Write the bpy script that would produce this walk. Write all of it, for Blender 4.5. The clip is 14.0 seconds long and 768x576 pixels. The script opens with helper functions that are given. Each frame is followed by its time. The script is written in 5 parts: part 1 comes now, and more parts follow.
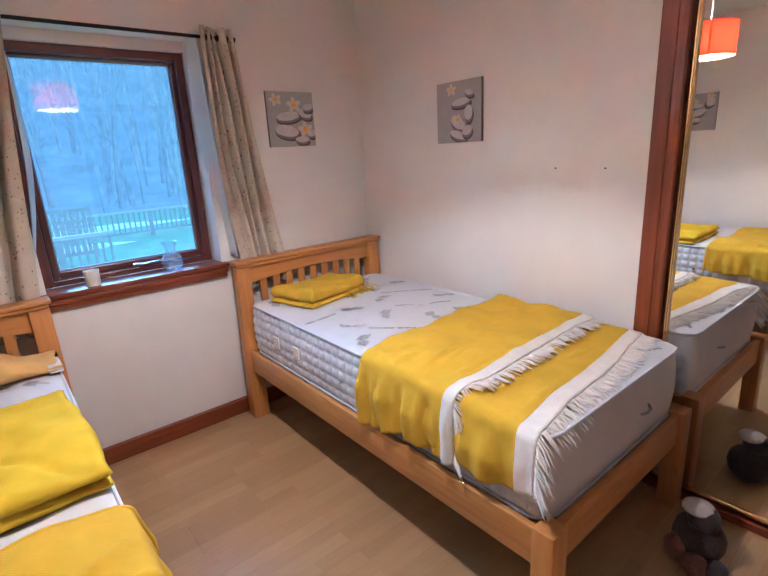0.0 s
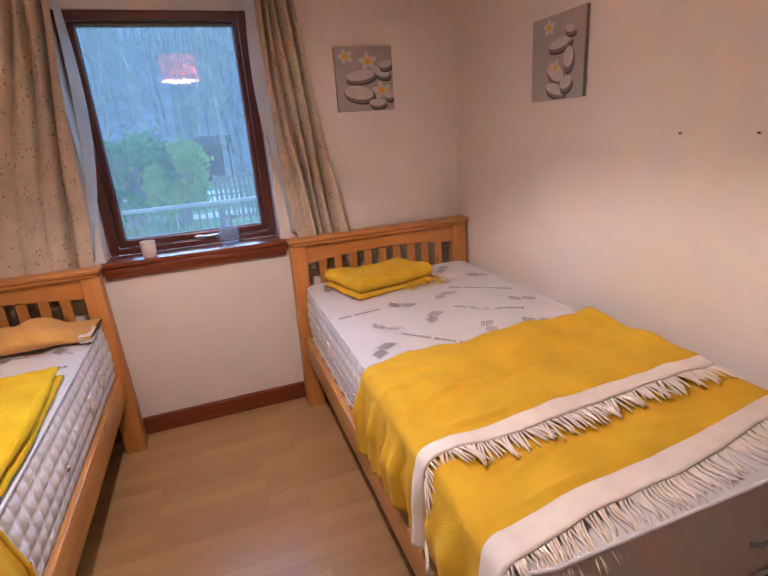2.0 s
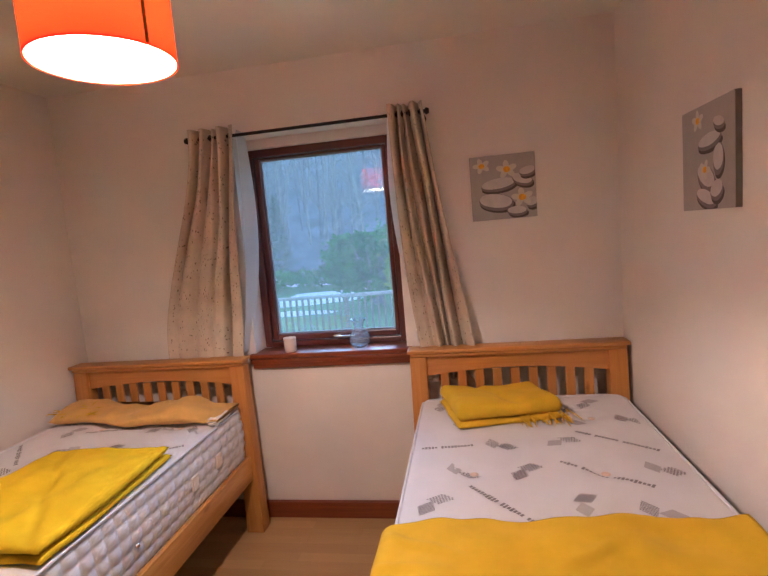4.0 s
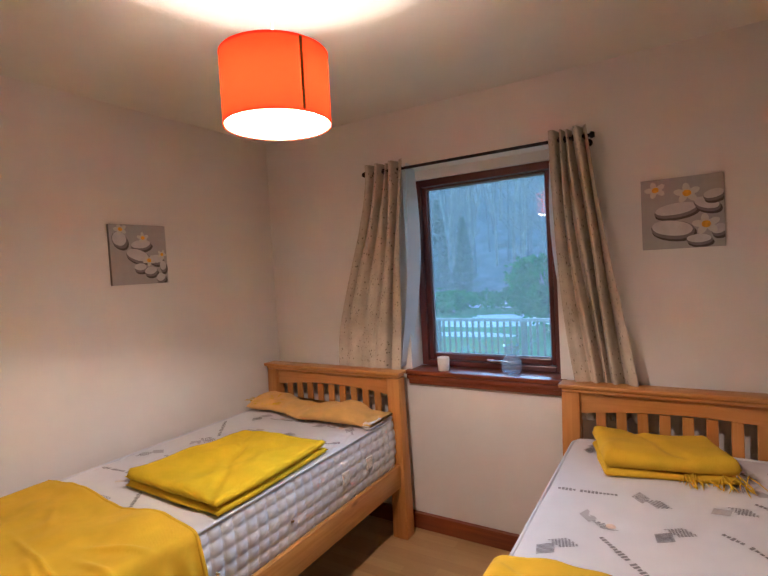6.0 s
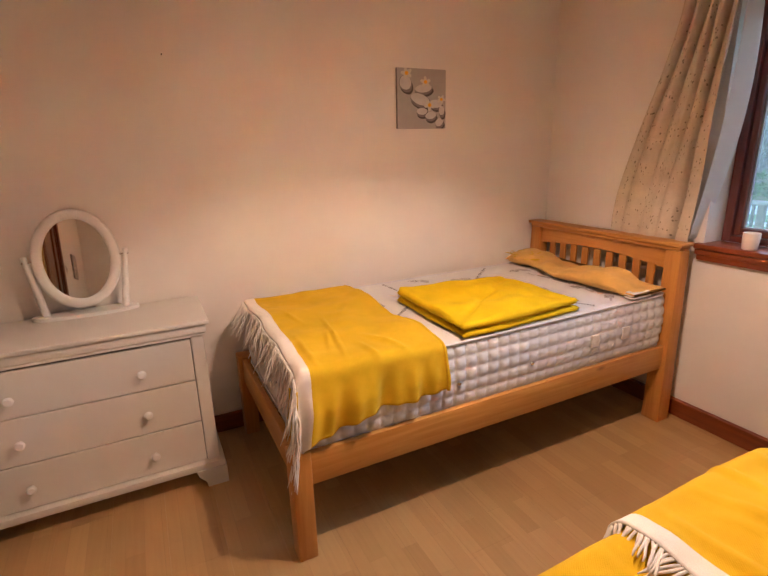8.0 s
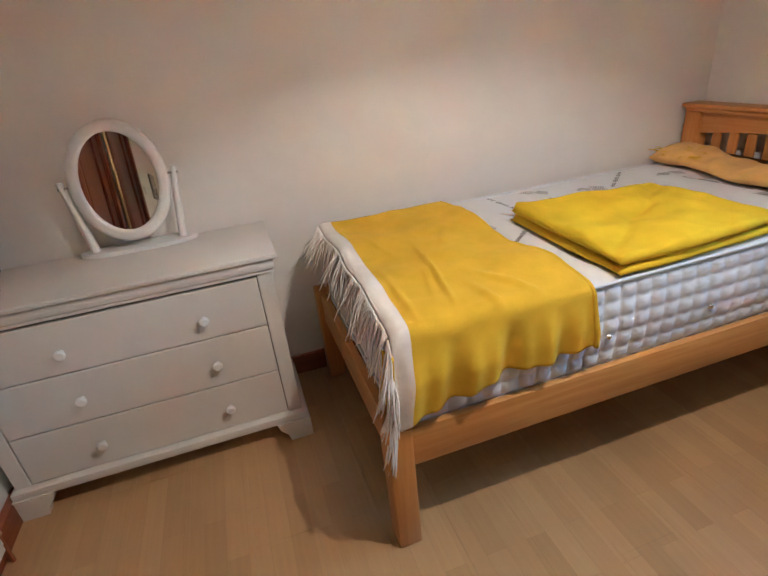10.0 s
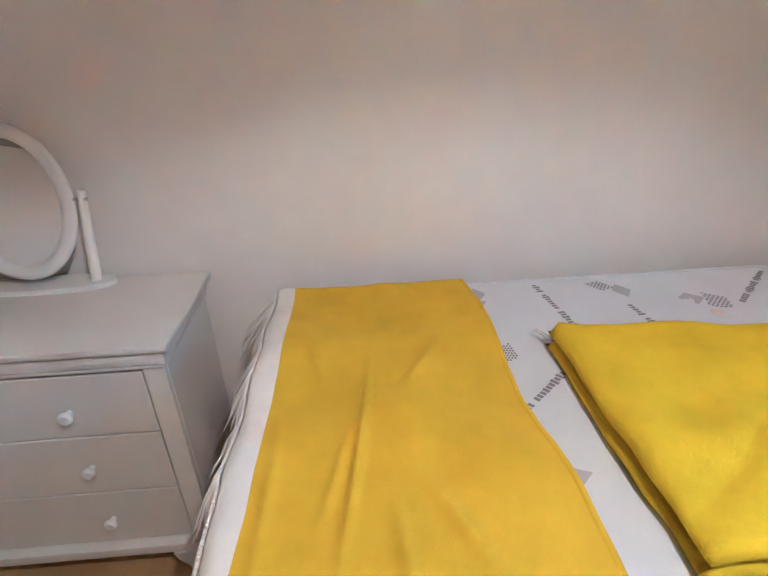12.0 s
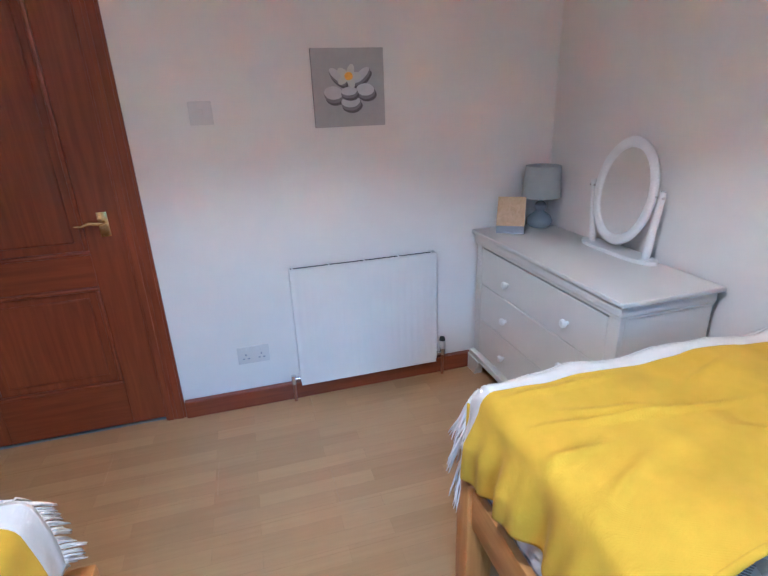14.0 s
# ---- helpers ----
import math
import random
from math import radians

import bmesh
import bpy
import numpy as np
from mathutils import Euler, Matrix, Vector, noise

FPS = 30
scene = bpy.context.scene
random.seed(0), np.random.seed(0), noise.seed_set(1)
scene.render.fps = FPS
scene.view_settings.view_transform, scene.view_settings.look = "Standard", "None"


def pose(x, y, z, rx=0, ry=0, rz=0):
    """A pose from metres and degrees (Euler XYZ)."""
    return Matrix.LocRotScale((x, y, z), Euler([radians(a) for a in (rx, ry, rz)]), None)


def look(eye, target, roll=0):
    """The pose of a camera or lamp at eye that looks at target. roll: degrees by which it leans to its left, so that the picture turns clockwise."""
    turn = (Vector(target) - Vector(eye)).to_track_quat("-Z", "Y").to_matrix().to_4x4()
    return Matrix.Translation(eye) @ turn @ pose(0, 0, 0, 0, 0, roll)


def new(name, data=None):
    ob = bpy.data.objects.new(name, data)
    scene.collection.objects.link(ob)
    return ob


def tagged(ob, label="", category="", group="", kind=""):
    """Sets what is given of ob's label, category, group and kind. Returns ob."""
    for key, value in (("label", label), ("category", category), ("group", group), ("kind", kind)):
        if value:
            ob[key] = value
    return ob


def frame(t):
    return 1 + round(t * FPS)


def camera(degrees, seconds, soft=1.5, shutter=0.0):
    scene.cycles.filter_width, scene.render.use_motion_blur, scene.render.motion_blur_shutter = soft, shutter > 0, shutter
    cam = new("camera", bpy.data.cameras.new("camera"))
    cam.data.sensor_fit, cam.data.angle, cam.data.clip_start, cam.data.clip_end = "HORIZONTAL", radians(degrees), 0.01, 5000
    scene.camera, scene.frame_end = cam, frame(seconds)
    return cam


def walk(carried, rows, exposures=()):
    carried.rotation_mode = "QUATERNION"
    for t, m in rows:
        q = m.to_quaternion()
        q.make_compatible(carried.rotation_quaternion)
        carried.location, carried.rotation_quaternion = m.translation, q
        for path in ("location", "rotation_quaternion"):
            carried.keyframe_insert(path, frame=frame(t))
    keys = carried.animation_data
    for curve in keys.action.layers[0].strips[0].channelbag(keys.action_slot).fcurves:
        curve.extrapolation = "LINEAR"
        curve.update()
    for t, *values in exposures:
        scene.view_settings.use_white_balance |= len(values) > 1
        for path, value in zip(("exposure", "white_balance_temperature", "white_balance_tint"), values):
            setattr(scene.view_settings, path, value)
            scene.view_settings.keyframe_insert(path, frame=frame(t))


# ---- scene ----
import itertools

cam = camera(77.0, 14.0)
PATH = [
    (0, (0.882, -0.117, 1.464), (2.094, 1.38, 0.924), -3.2),
    (0.5, (1.056, -0.08, 1.456), (2.135, 1.506, 0.893), -3.6),
    (1, (1.244, -0.115, 1.45), (2.2, 1.542, 0.869), -3.7),
    (1.5, (1.409, -0.142, 1.457), (2.216, 1.582, 0.843), -3.9),
    (2, (1.546, -0.019, 1.426), (2.154, 1.782, 0.806), -4.2),
    (2.5, (1.679, 0.084, 1.447), (2.057, 1.96, 0.866), -4.7),
    (3, (1.838, 0.08, 1.449), (1.981, 2.016, 0.966), -5.2),
    (3.2, (1.913, 0.059, 1.481), (1.959, 2.014, 1.059), -5.3),
    (5.3, (2.358, 0.177, 1.511), (1.534, 1.999, 1.461), -3.7),
    (5.5, (2.364, 0.145, 1.513), (1.482, 1.939, 1.47), -3.6),
    (6, (2.346, 0.07, 1.511), (1.308, 1.778, 1.43), -3.2),
    (6.5, (2.338, 0.029, 1.455), (1.105, 1.597, 1.3), -2.7),
    (7, (2.329, 0.056, 1.465), (0.899, 1.423, 1.167), -1.8),
    (7.5, (2.36, 0.09, 1.432), (0.753, 1.2, 1.002), -1.4),
    (8, (2.39, 0.105, 1.398), (0.667, 0.957, 0.845), -1.5),
    (8.5, (2.38, 0.105, 1.364), (0.623, 0.781, 0.689), -2.3),
    (8.7, (2.372, 0.109, 1.355), (0.611, 0.725, 0.634), -2.7),
    (10.8, (1.546, 0.371, 1.293), (-0.139, 0.876, 0.342), -7.5),
    (11, (1.473, 0.431, 1.303), (-0.199, 0.993, 0.361), -8.0),
    (11.5, (1.376, 0.591, 1.295), (-0.339, 1.117, 0.411), -6.8),
    (12, (1.342, 0.716, 1.328), (-0.441, 0.816, 0.427), -2.1),
    (12.5, (1.225, 0.838, 1.321), (-0.538, 0.42, 0.475), -2.6),
    (13, (1.171, 1.049, 1.315), (-0.292, -0.087, 0.561), -2.9),
    (13.3, (1.259, 1.163, 1.336), (0.106, -0.284, 0.576), -3.1),
    (13.5, (1.294, 1.215, 1.34), (0.366, -0.393, 0.597), -2.1),
    (14, (1.458, 1.367, 1.335), (0.963, -0.437, 0.629), -2.3),
]
EXPOSURES = [(0.0, 1.83, 4500, 13), (1.5, 1.58, 5300, 24), (3.0, 1.54, 5600, 28), (5.5, 1.37, 5850, 23), (6.5, 1.45, 4850, 12), (8.0, 1.72, 6600, 26), (8.5, 1.68, 6050, 21), (11.0, 1.60, 4750, 2), (12.0, 1.58, 4450, 5), (12.5, 1.62, 3950, 3), (13.0, 1.62, 3900, 5), (14.0, 1.98, 3950, 5)]
walk(cam, [(t, look(eye, target, roll)) for t, eye, target, roll in PATH], EXPOSURES)

# ---- world and lights ----
world = bpy.data.worlds.new("world")
scene.world = world
world.use_nodes = True
wn = world.node_tree
sky = wn.nodes.new("ShaderNodeTexSky")
sky.sky_type = "NISHITA"
sky.sun_disc = False
sky.sun_elevation = radians(22)
sky.sun_rotation = radians(2)
sky.air_density = 1.5
sky.ozone_density = 3.0
wn.links.new(sky.outputs[0], wn.nodes["Background"].inputs[0])
wn.nodes["Background"].inputs[1].default_value = 0.15

sun_data = bpy.data.lights.new("sun", "SUN")
sun_data.energy, sun_data.angle, sun_data.color = 1.9, radians(45), (0.60, 0.80, 1.0)
sun = new("sun", sun_data)
sun.matrix_world = look((1.9, 20, 8), (1.3, 1.0, 0.6))

bulb_data = bpy.data.lights.new("pendant_bulb", "POINT")
bulb_data.energy, bulb_data.shadow_soft_size, bulb_data.color = 14.8, 0.014, (1.0, 0.79, 0.57)
bulb = new("pendant_light", bulb_data)
bulb.location = (1.475, 1.023, 1.968)


# ---- materials ----
def mat(name, color, rough=0.6, metal=0.0, var=0.0, scale=8.0, bump=0.0, bump_scale=60.0, stretch=(1, 1, 1), color2=None, spec=0.5, sheen=0.0, coat=0.0, rand=0.0):
    m = bpy.data.materials.new(name)
    m.use_nodes = True
    nt = m.node_tree
    b = nt.nodes["Principled BSDF"]
    b.inputs["Base Color"].default_value = (*color, 1)
    b.inputs["Roughness"].default_value = rough
    b.inputs["Metallic"].default_value = metal
    b.inputs["Specular IOR Level"].default_value = spec
    b.inputs["Sheen Weight"].default_value = sheen
    b.inputs["Coat Weight"].default_value = coat
    b.inputs["Coat Roughness"].default_value = 0.25
    if var or bump or color2:
        tc = nt.nodes.new("ShaderNodeTexCoord")
        mp = nt.nodes.new("ShaderNodeMapping")
        mp.inputs["Scale"].default_value = stretch
        nt.links.new(tc.outputs["Object"], mp.inputs[0])
    if var or color2:
        n = nt.nodes.new("ShaderNodeTexNoise")
        n.inputs["Scale"].default_value = scale
        n.inputs["Detail"].default_value = 6
        n.inputs["Roughness"].default_value = 0.6
        nt.links.new(mp.outputs[0], n.inputs[0])
        r = nt.nodes.new("ShaderNodeValToRGB")
        c2 = color2 or tuple(max(0, c * (1 - var)) for c in color)
        c1 = color if color2 else tuple(min(1, c * (1 + var)) for c in color)
        r.color_ramp.elements[0].position, r.color_ramp.elements[1].position = 0.3, 0.7
        r.color_ramp.elements[0].color, r.color_ramp.elements[1].color = (*c2, 1), (*c1, 1)
        nt.links.new(n.outputs[0], r.inputs[0])
        out = r.outputs[0]
        if rand:
            oi = nt.nodes.new("ShaderNodeObjectInfo")
            mr = nt.nodes.new("ShaderNodeMapRange")
            mr.inputs["To Min"].default_value, mr.inputs["To Max"].default_value = 1 - rand, 1 + rand
            nt.links.new(oi.outputs["Random"], mr.inputs[0])
            hs = nt.nodes.new("ShaderNodeHueSaturation")
            nt.links.new(out, hs.inputs["Color"])
            nt.links.new(mr.outputs[0], hs.inputs["Value"])
            out = hs.outputs[0]
        nt.links.new(out, b.inputs["Base Color"])
    if bump:
        n2 = nt.nodes.new("ShaderNodeTexNoise")
        n2.inputs["Scale"].default_value = bump_scale
        n2.inputs["Detail"].default_value = 4
        nt.links.new(mp.outputs[0], n2.inputs[0])
        bp = nt.nodes.new("ShaderNodeBump")
        bp.inputs["Strength"].default_value = bump
        bp.inputs["Distance"].default_value = 0.004
        nt.links.new(n2.outputs[0], bp.inputs["Height"])
        nt.links.new(bp.outputs[0], b.inputs["Normal"])
    return m


def weave(m, scale=260.0, strength=0.25):
    """Adds a diagonal twill relief to a cloth."""
    nt = m.node_tree
    b = nt.nodes["Principled BSDF"]
    tc = nt.nodes.new("ShaderNodeTexCoord")
    w = nt.nodes.new("ShaderNodeTexWave")
    w.bands_direction = "DIAGONAL"
    w.inputs["Scale"].default_value = scale
    w.inputs["Distortion"].default_value = 1.5
    nt.links.new(tc.outputs["Object"], w.inputs[0])
    bp = nt.nodes.new("ShaderNodeBump")
    bp.inputs["Strength"].default_value = strength
    bp.inputs["Distance"].default_value = 0.002
    nt.links.new(w.outputs[1], bp.inputs["Height"])
    old = b.inputs["Normal"].links
    if old:
        nt.links.new(old[0].from_socket, bp.inputs["Normal"])
    nt.links.new(bp.outputs[0], b.inputs["Normal"])
    return m


def wood(name, dark, light, rough=0.4, axis="x", grain=1.0, coat=0.0, knots=True, rand=0.0):
    m = mat(name, light, rough, var=0.1, coat=coat)
    nt = m.node_tree
    b = nt.nodes["Principled BSDF"]
    for link in list(b.inputs["Base Color"].links):
        nt.links.remove(link)
    tc = nt.nodes.new("ShaderNodeTexCoord")
    mp = nt.nodes.new("ShaderNodeMapping")
    s = {"x": (1.2, 22, 22), "y": (22, 1.2, 22), "z": (22, 22, 1.2)}[axis]
    mp.inputs["Scale"].default_value = s
    nt.links.new(tc.outputs["Object"], mp.inputs[0])
    n = nt.nodes.new("ShaderNodeTexNoise")
    n.inputs["Scale"].default_value = 2.2 * grain
    n.inputs["Detail"].default_value = 8
    n.inputs["Distortion"].default_value = 0.9
    nt.links.new(mp.outputs[0], n.inputs[0])
    r = nt.nodes.new("ShaderNodeValToRGB")
    r.color_ramp.elements[0].position, r.color_ramp.elements[1].position = 0.32, 0.68
    r.color_ramp.elements[0].color, r.color_ramp.elements[1].color = (*dark, 1), (*light, 1)
    nt.links.new(n.outputs[0], r.inputs[0])
    out = r.outputs[0]
    if knots:
        v = nt.nodes.new("ShaderNodeTexVoronoi")
        v.inputs["Scale"].default_value = 3.1
        mp2 = nt.nodes.new("ShaderNodeMapping")
        mp2.inputs["Scale"].default_value = {"x": (0.6, 1.8, 1.8), "y": (1.8, 0.6, 1.8), "z": (1.8, 1.8, 0.6)}[axis]
        nt.links.new(tc.outputs["Object"], mp2.inputs[0])
        nt.links.new(mp2.outputs[0], v.inputs[0])
        r2 = nt.nodes.new("ShaderNodeValToRGB")
        r2.color_ramp.elements[0].position, r2.color_ramp.elements[1].position = 0.02, 0.075
        r2.color_ramp.elements[0].color, r2.color_ramp.elements[1].color = (0.35, 0.25, 0.2, 1), (1, 1, 1, 1)
        nt.links.new(v.outputs[0], r2.inputs[0])
        mx = nt.nodes.new("ShaderNodeMixRGB")
        mx.blend_type = "MULTIPLY"
        mx.inputs[0].default_value = 0.8
        nt.links.new(out, mx.inputs[1])
        nt.links.new(r2.outputs[0], mx.inputs[2])
        out = mx.outputs[0]
    nt.links.new(out, b.inputs["Base Color"])
    bp = nt.nodes.new("ShaderNodeBump")
    bp.inputs["Strength"].default_value = 0.12
    bp.inputs["Distance"].default_value = 0.002
    nt.links.new(n.outputs[0], bp.inputs["Height"])
    nt.links.new(bp.outputs[0], b.inputs["Normal"])
    return m


M_WALL = mat("wall_paint", (0.80, 0.75, 0.70), 0.75, var=0.02, scale=3, bump=0.12, bump_scale=90, spec=0.25)
M_CEIL = mat("ceiling_paint", (0.80, 0.76, 0.69), 0.85, var=0.02, scale=4, bump=0.1, bump_scale=70, spec=0.2)
M_OAK = {a: wood("oak_lacquer_" + a, (0.49, 0.190, 0.034), (0.58, 0.255, 0.056), 0.40, a, coat=0.1) for a in "xyz"}
# Side rails are paler than the oak: window light put into their colour.
M_OAK_LIT = wood("rail_lacquer_window_lit", (0.52, 0.225, 0.045), (0.63, 0.315, 0.082), 0.38, "y", coat=0.2)
M_RED = {a: wood("redwood_stain_" + a, (0.165, 0.031, 0.007), (0.23, 0.050, 0.011), 0.38, a, coat=0.15) for a in "xyz"}
M_FRAME = {a: wood("mahogany_stain_" + a, (0.095, 0.018, 0.012), (0.15, 0.032, 0.022), 0.3, a, coat=0.3, knots=False) for a in "xz"}
M_TICK = mat("mattress_ticking", (0.69, 0.685, 0.72), 0.8, var=0.03, scale=9, bump=0.08, bump_scale=240, sheen=0.2)
# Foot end differs from the ticking: its shaded beige is put in as colour.
M_TICK_END = mat("mattress_end_shaded", (0.72, 0.66, 0.61), 0.8, var=0.04, scale=9, bump=0.2, bump_scale=200)
M_PRINT = mat("mattress_print", (0.46, 0.44, 0.47), 0.8, var=0.1, scale=300)
M_PRINT_DARK = mat("mattress_print_dark", (0.25, 0.235, 0.255), 0.8)
# Tufts are coloured peach to carry the warm glow in the dimples.
M_TUFT = mat("tuft_peach_glow", (0.72, 0.55, 0.47), 0.9, var=0.1, scale=60)
M_MUSTARD = weave(mat("mustard_wool", (0.69, 0.425, 0.014), 0.9, var=0.09, scale=9, bump=0.18, bump_scale=420, spec=0.12, sheen=0.04), 120.0, 0.17)
M_LEMON = weave(mat("yellow_fleece", (0.76, 0.51, 0.006), 0.9, var=0.10, scale=9, bump=0.5, bump_scale=350, spec=0.12), 240, 0.1)
M_OCHRE = weave(mat("ochre_wool", (0.72, 0.41, 0.10), 0.85, var=0.1, scale=14, bump=0.4, bump_scale=250, sheen=0.1))
M_CREAM = weave(mat("cream_wool", (0.84, 0.77, 0.70), 0.85, var=0.05, scale=20, bump=0.18, bump_scale=400, sheen=0.1))
M_WHITE = mat("white_furniture_paint", (0.68, 0.64, 0.585), 0.42, var=0.02, scale=6, bump=0.04, bump_scale=80)
M_WHITE_GLOSS = mat("white_gloss", (0.80, 0.78, 0.75), 0.3, var=0.01, scale=5)
M_RAD = mat("radiator_enamel", (0.78, 0.75, 0.71), 0.35, var=0.02, scale=5)
M_GROOVE = mat("drawer_gap_shade", (0.20, 0.18, 0.16), 0.8)
M_BLACK = mat("black_iron", (0.02, 0.014, 0.014), 0.4, metal=0.6, var=0.1, scale=50)
M_BRASS = mat("polished_brass", (0.80, 0.58, 0.26), 0.22, metal=1.0, var=0.05, scale=30)
M_CHROME = mat("chrome", (0.75, 0.75, 0.75), 0.15, metal=1.0)
M_MIRROR = mat("mirror_silver", (0.86, 0.87, 0.86), 0.015, metal=1.0)
M_PLASTIC = mat("white_plastic", (0.66, 0.62, 0.585), 0.35)
M_DARK = mat("dark_slot", (0.02, 0.02, 0.02), 0.6)
M_CANVAS = mat("grey_canvas", (0.40, 0.37, 0.355), 0.75, var=0.05, scale=25, bump=0.25, bump_scale=400)
M_CANVAS_EDGE = mat("canvas_edge", (0.19, 0.17, 0.165), 0.8, var=0.05, scale=30)
M_STONE_LT = mat("printed_pebble_light", (0.58, 0.545, 0.53), 0.75, var=0.12, scale=18)
M_STONE_MD = mat("printed_pebble_mid", (0.20, 0.175, 0.18), 0.75, var=0.15, scale=18)
M_STONE_DK = mat("printed_pebble_dark", (0.085, 0.07, 0.075), 0.75, var=0.15, scale=18)
M_PETAL = mat("printed_petal", (0.62, 0.585, 0.51), 0.75, var=0.06, scale=30)
M_PISTIL = mat("printed_pistil", (0.85, 0.42, 0.03), 0.75, var=0.2, scale=60)
M_LAMP_BASE = mat("grey_ceramic", (0.27, 0.29, 0.30), 0.25, var=0.04, scale=10)
M_LAMP_SHADE = mat("grey_lampshade", (0.42, 0.44, 0.44), 0.8, var=0.04, scale=20, bump=0.3, bump_scale=300)
M_TAN = wood("pale_box_wood", (0.55, 0.37, 0.20), (0.66, 0.47, 0.28), 0.5, "x", knots=False)
M_GREY = mat("grey_card", (0.33, 0.34, 0.37), 0.6, var=0.05, scale=20)
M_SLAT = wood("bed_slat_pine", (0.60, 0.43, 0.25), (0.74, 0.56, 0.36), 0.6, "x", knots=False)
M_TOY = mat("dark_plush", (0.035, 0.022, 0.022), 0.95, var=0.4, scale=40, bump=0.8, bump_scale=160, sheen=0.2)
M_TOY2 = mat("brown_plush", (0.20, 0.085, 0.055), 0.95, var=0.3, scale=40, bump=0.8, bump_scale=160, sheen=0.2)
M_TOY3 = mat("pale_plush", (0.55, 0.49, 0.44), 0.95, var=0.2, scale=40, bump=0.8, bump_scale=160)
M_PIPE = mat("copper_pipe", (0.35, 0.14, 0.07), 0.4, metal=0.7)


def floor_material():
    m = mat("laminate_floor", (0.5, 0.36, 0.23), 0.36, coat=0.15)
    nt = m.node_tree
    b = nt.nodes["Principled BSDF"]
    g = nt.nodes.new("ShaderNodeNewGeometry")
    br = nt.nodes.new("ShaderNodeTexBrick")
    br.offset, br.offset_frequency = 0.37, 2
    br.inputs["Color1"].default_value = (0.50, 0.305, 0.132, 1)
    br.inputs["Color2"].default_value = (0.415, 0.245, 0.100, 1)
    br.inputs["Mortar"].default_value = (0.34, 0.20, 0.085, 1)
    br.inputs["Scale"].default_value = 1.0
    br.inputs["Mortar Size"].default_value = 0.0004
    br.inputs["Brick Width"].default_value = 0.43
    br.inputs["Row Height"].default_value = 0.0643
    nt.links.new(g.outputs["Position"], br.inputs[0])
    mp = nt.nodes.new("ShaderNodeMapping")
    mp.inputs["Scale"].default_value = (1.5, 26, 1)
    nt.links.new(g.outputs["Position"], mp.inputs[0])
    n = nt.nodes.new("ShaderNodeTexNoise")
    n.inputs["Scale"].default_value, n.inputs["Detail"].default_value = 3, 8
    nt.links.new(mp.outputs[0], n.inputs[0])
    mx = nt.nodes.new("ShaderNodeMixRGB")
    mx.blend_type = "SOFT_LIGHT"
    mx.inputs[0].default_value = 0.17
    nt.links.new(br.outputs[0], mx.inputs[1])
    nt.links.new(n.outputs[0], mx.inputs[2])
    nt.links.new(mx.outputs[0], b.inputs["Base Color"])
    n3 = nt.nodes.new("ShaderNodeTexNoise")
    n3.inputs["Scale"].default_value = 2.5
    nt.links.new(g.outputs["Position"], n3.inputs[0])
    mr = nt.nodes.new("ShaderNodeMapRange")
    mr.inputs["To Min"].default_value, mr.inputs["To Max"].default_value = 0.27, 0.42
    nt.links.new(n3.outputs[0], mr.inputs[0])
    nt.links.new(mr.outputs[0], b.inputs["Roughness"])
    bp = nt.nodes.new("ShaderNodeBump")
    bp.inputs["Strength"].default_value = 0.06
    nt.links.new(n.outputs[0], bp.inputs["Height"])
    nt.links.new(bp.outputs[0], b.inputs["Normal"])
    return m


def glass_material(name, tint=(1, 1, 1), ior=1.5, haze=0.0):
    m = bpy.data.materials.new(name)
    m.use_nodes = True
    nt = m.node_tree
    nt.nodes.clear()
    o = nt.nodes.new("ShaderNodeOutputMaterial")
    t = nt.nodes.new("ShaderNodeBsdfTransparent")
    t.inputs[0].default_value = (*tint, 1)
    gl = nt.nodes.new("ShaderNodeBsdfGlossy")
    gl.inputs["Roughness"].default_value = 0.01
    lw = nt.nodes.new("ShaderNodeLayerWeight")
    lw.inputs[0].default_value = 0.5
    pw = nt.nodes.new("ShaderNodeMath")
    pw.operation, pw.inputs[1].default_value = "POWER", 3.5
    fr = nt.nodes.new("ShaderNodeMath")
    fr.operation, fr.inputs[1].default_value = "ADD", (ior - 1) * 0.12
    nt.links.new(lw.outputs["Facing"], pw.inputs[0])
    nt.links.new(pw.outputs[0], fr.inputs[0])
    mx = nt.nodes.new("ShaderNodeMixShader")
    nt.links.new(fr.outputs[0], mx.inputs[0])
    nt.links.new(t.outputs[0], mx.inputs[1])
    nt.links.new(gl.outputs[0], mx.inputs[2])
    tl = nt.nodes.new("ShaderNodeBsdfTranslucent")
    tl.inputs[0].default_value = (0.9, 0.93, 0.95, 1)
    mm = nt.nodes.new("ShaderNodeMixShader")
    mm.inputs[0].default_value = haze
    nt.links.new(mx.outputs[0], mm.inputs[1])
    nt.links.new(tl.outputs[0], mm.inputs[2])
    nt.links.new(mm.outputs[0], o.inputs[0])
    return m


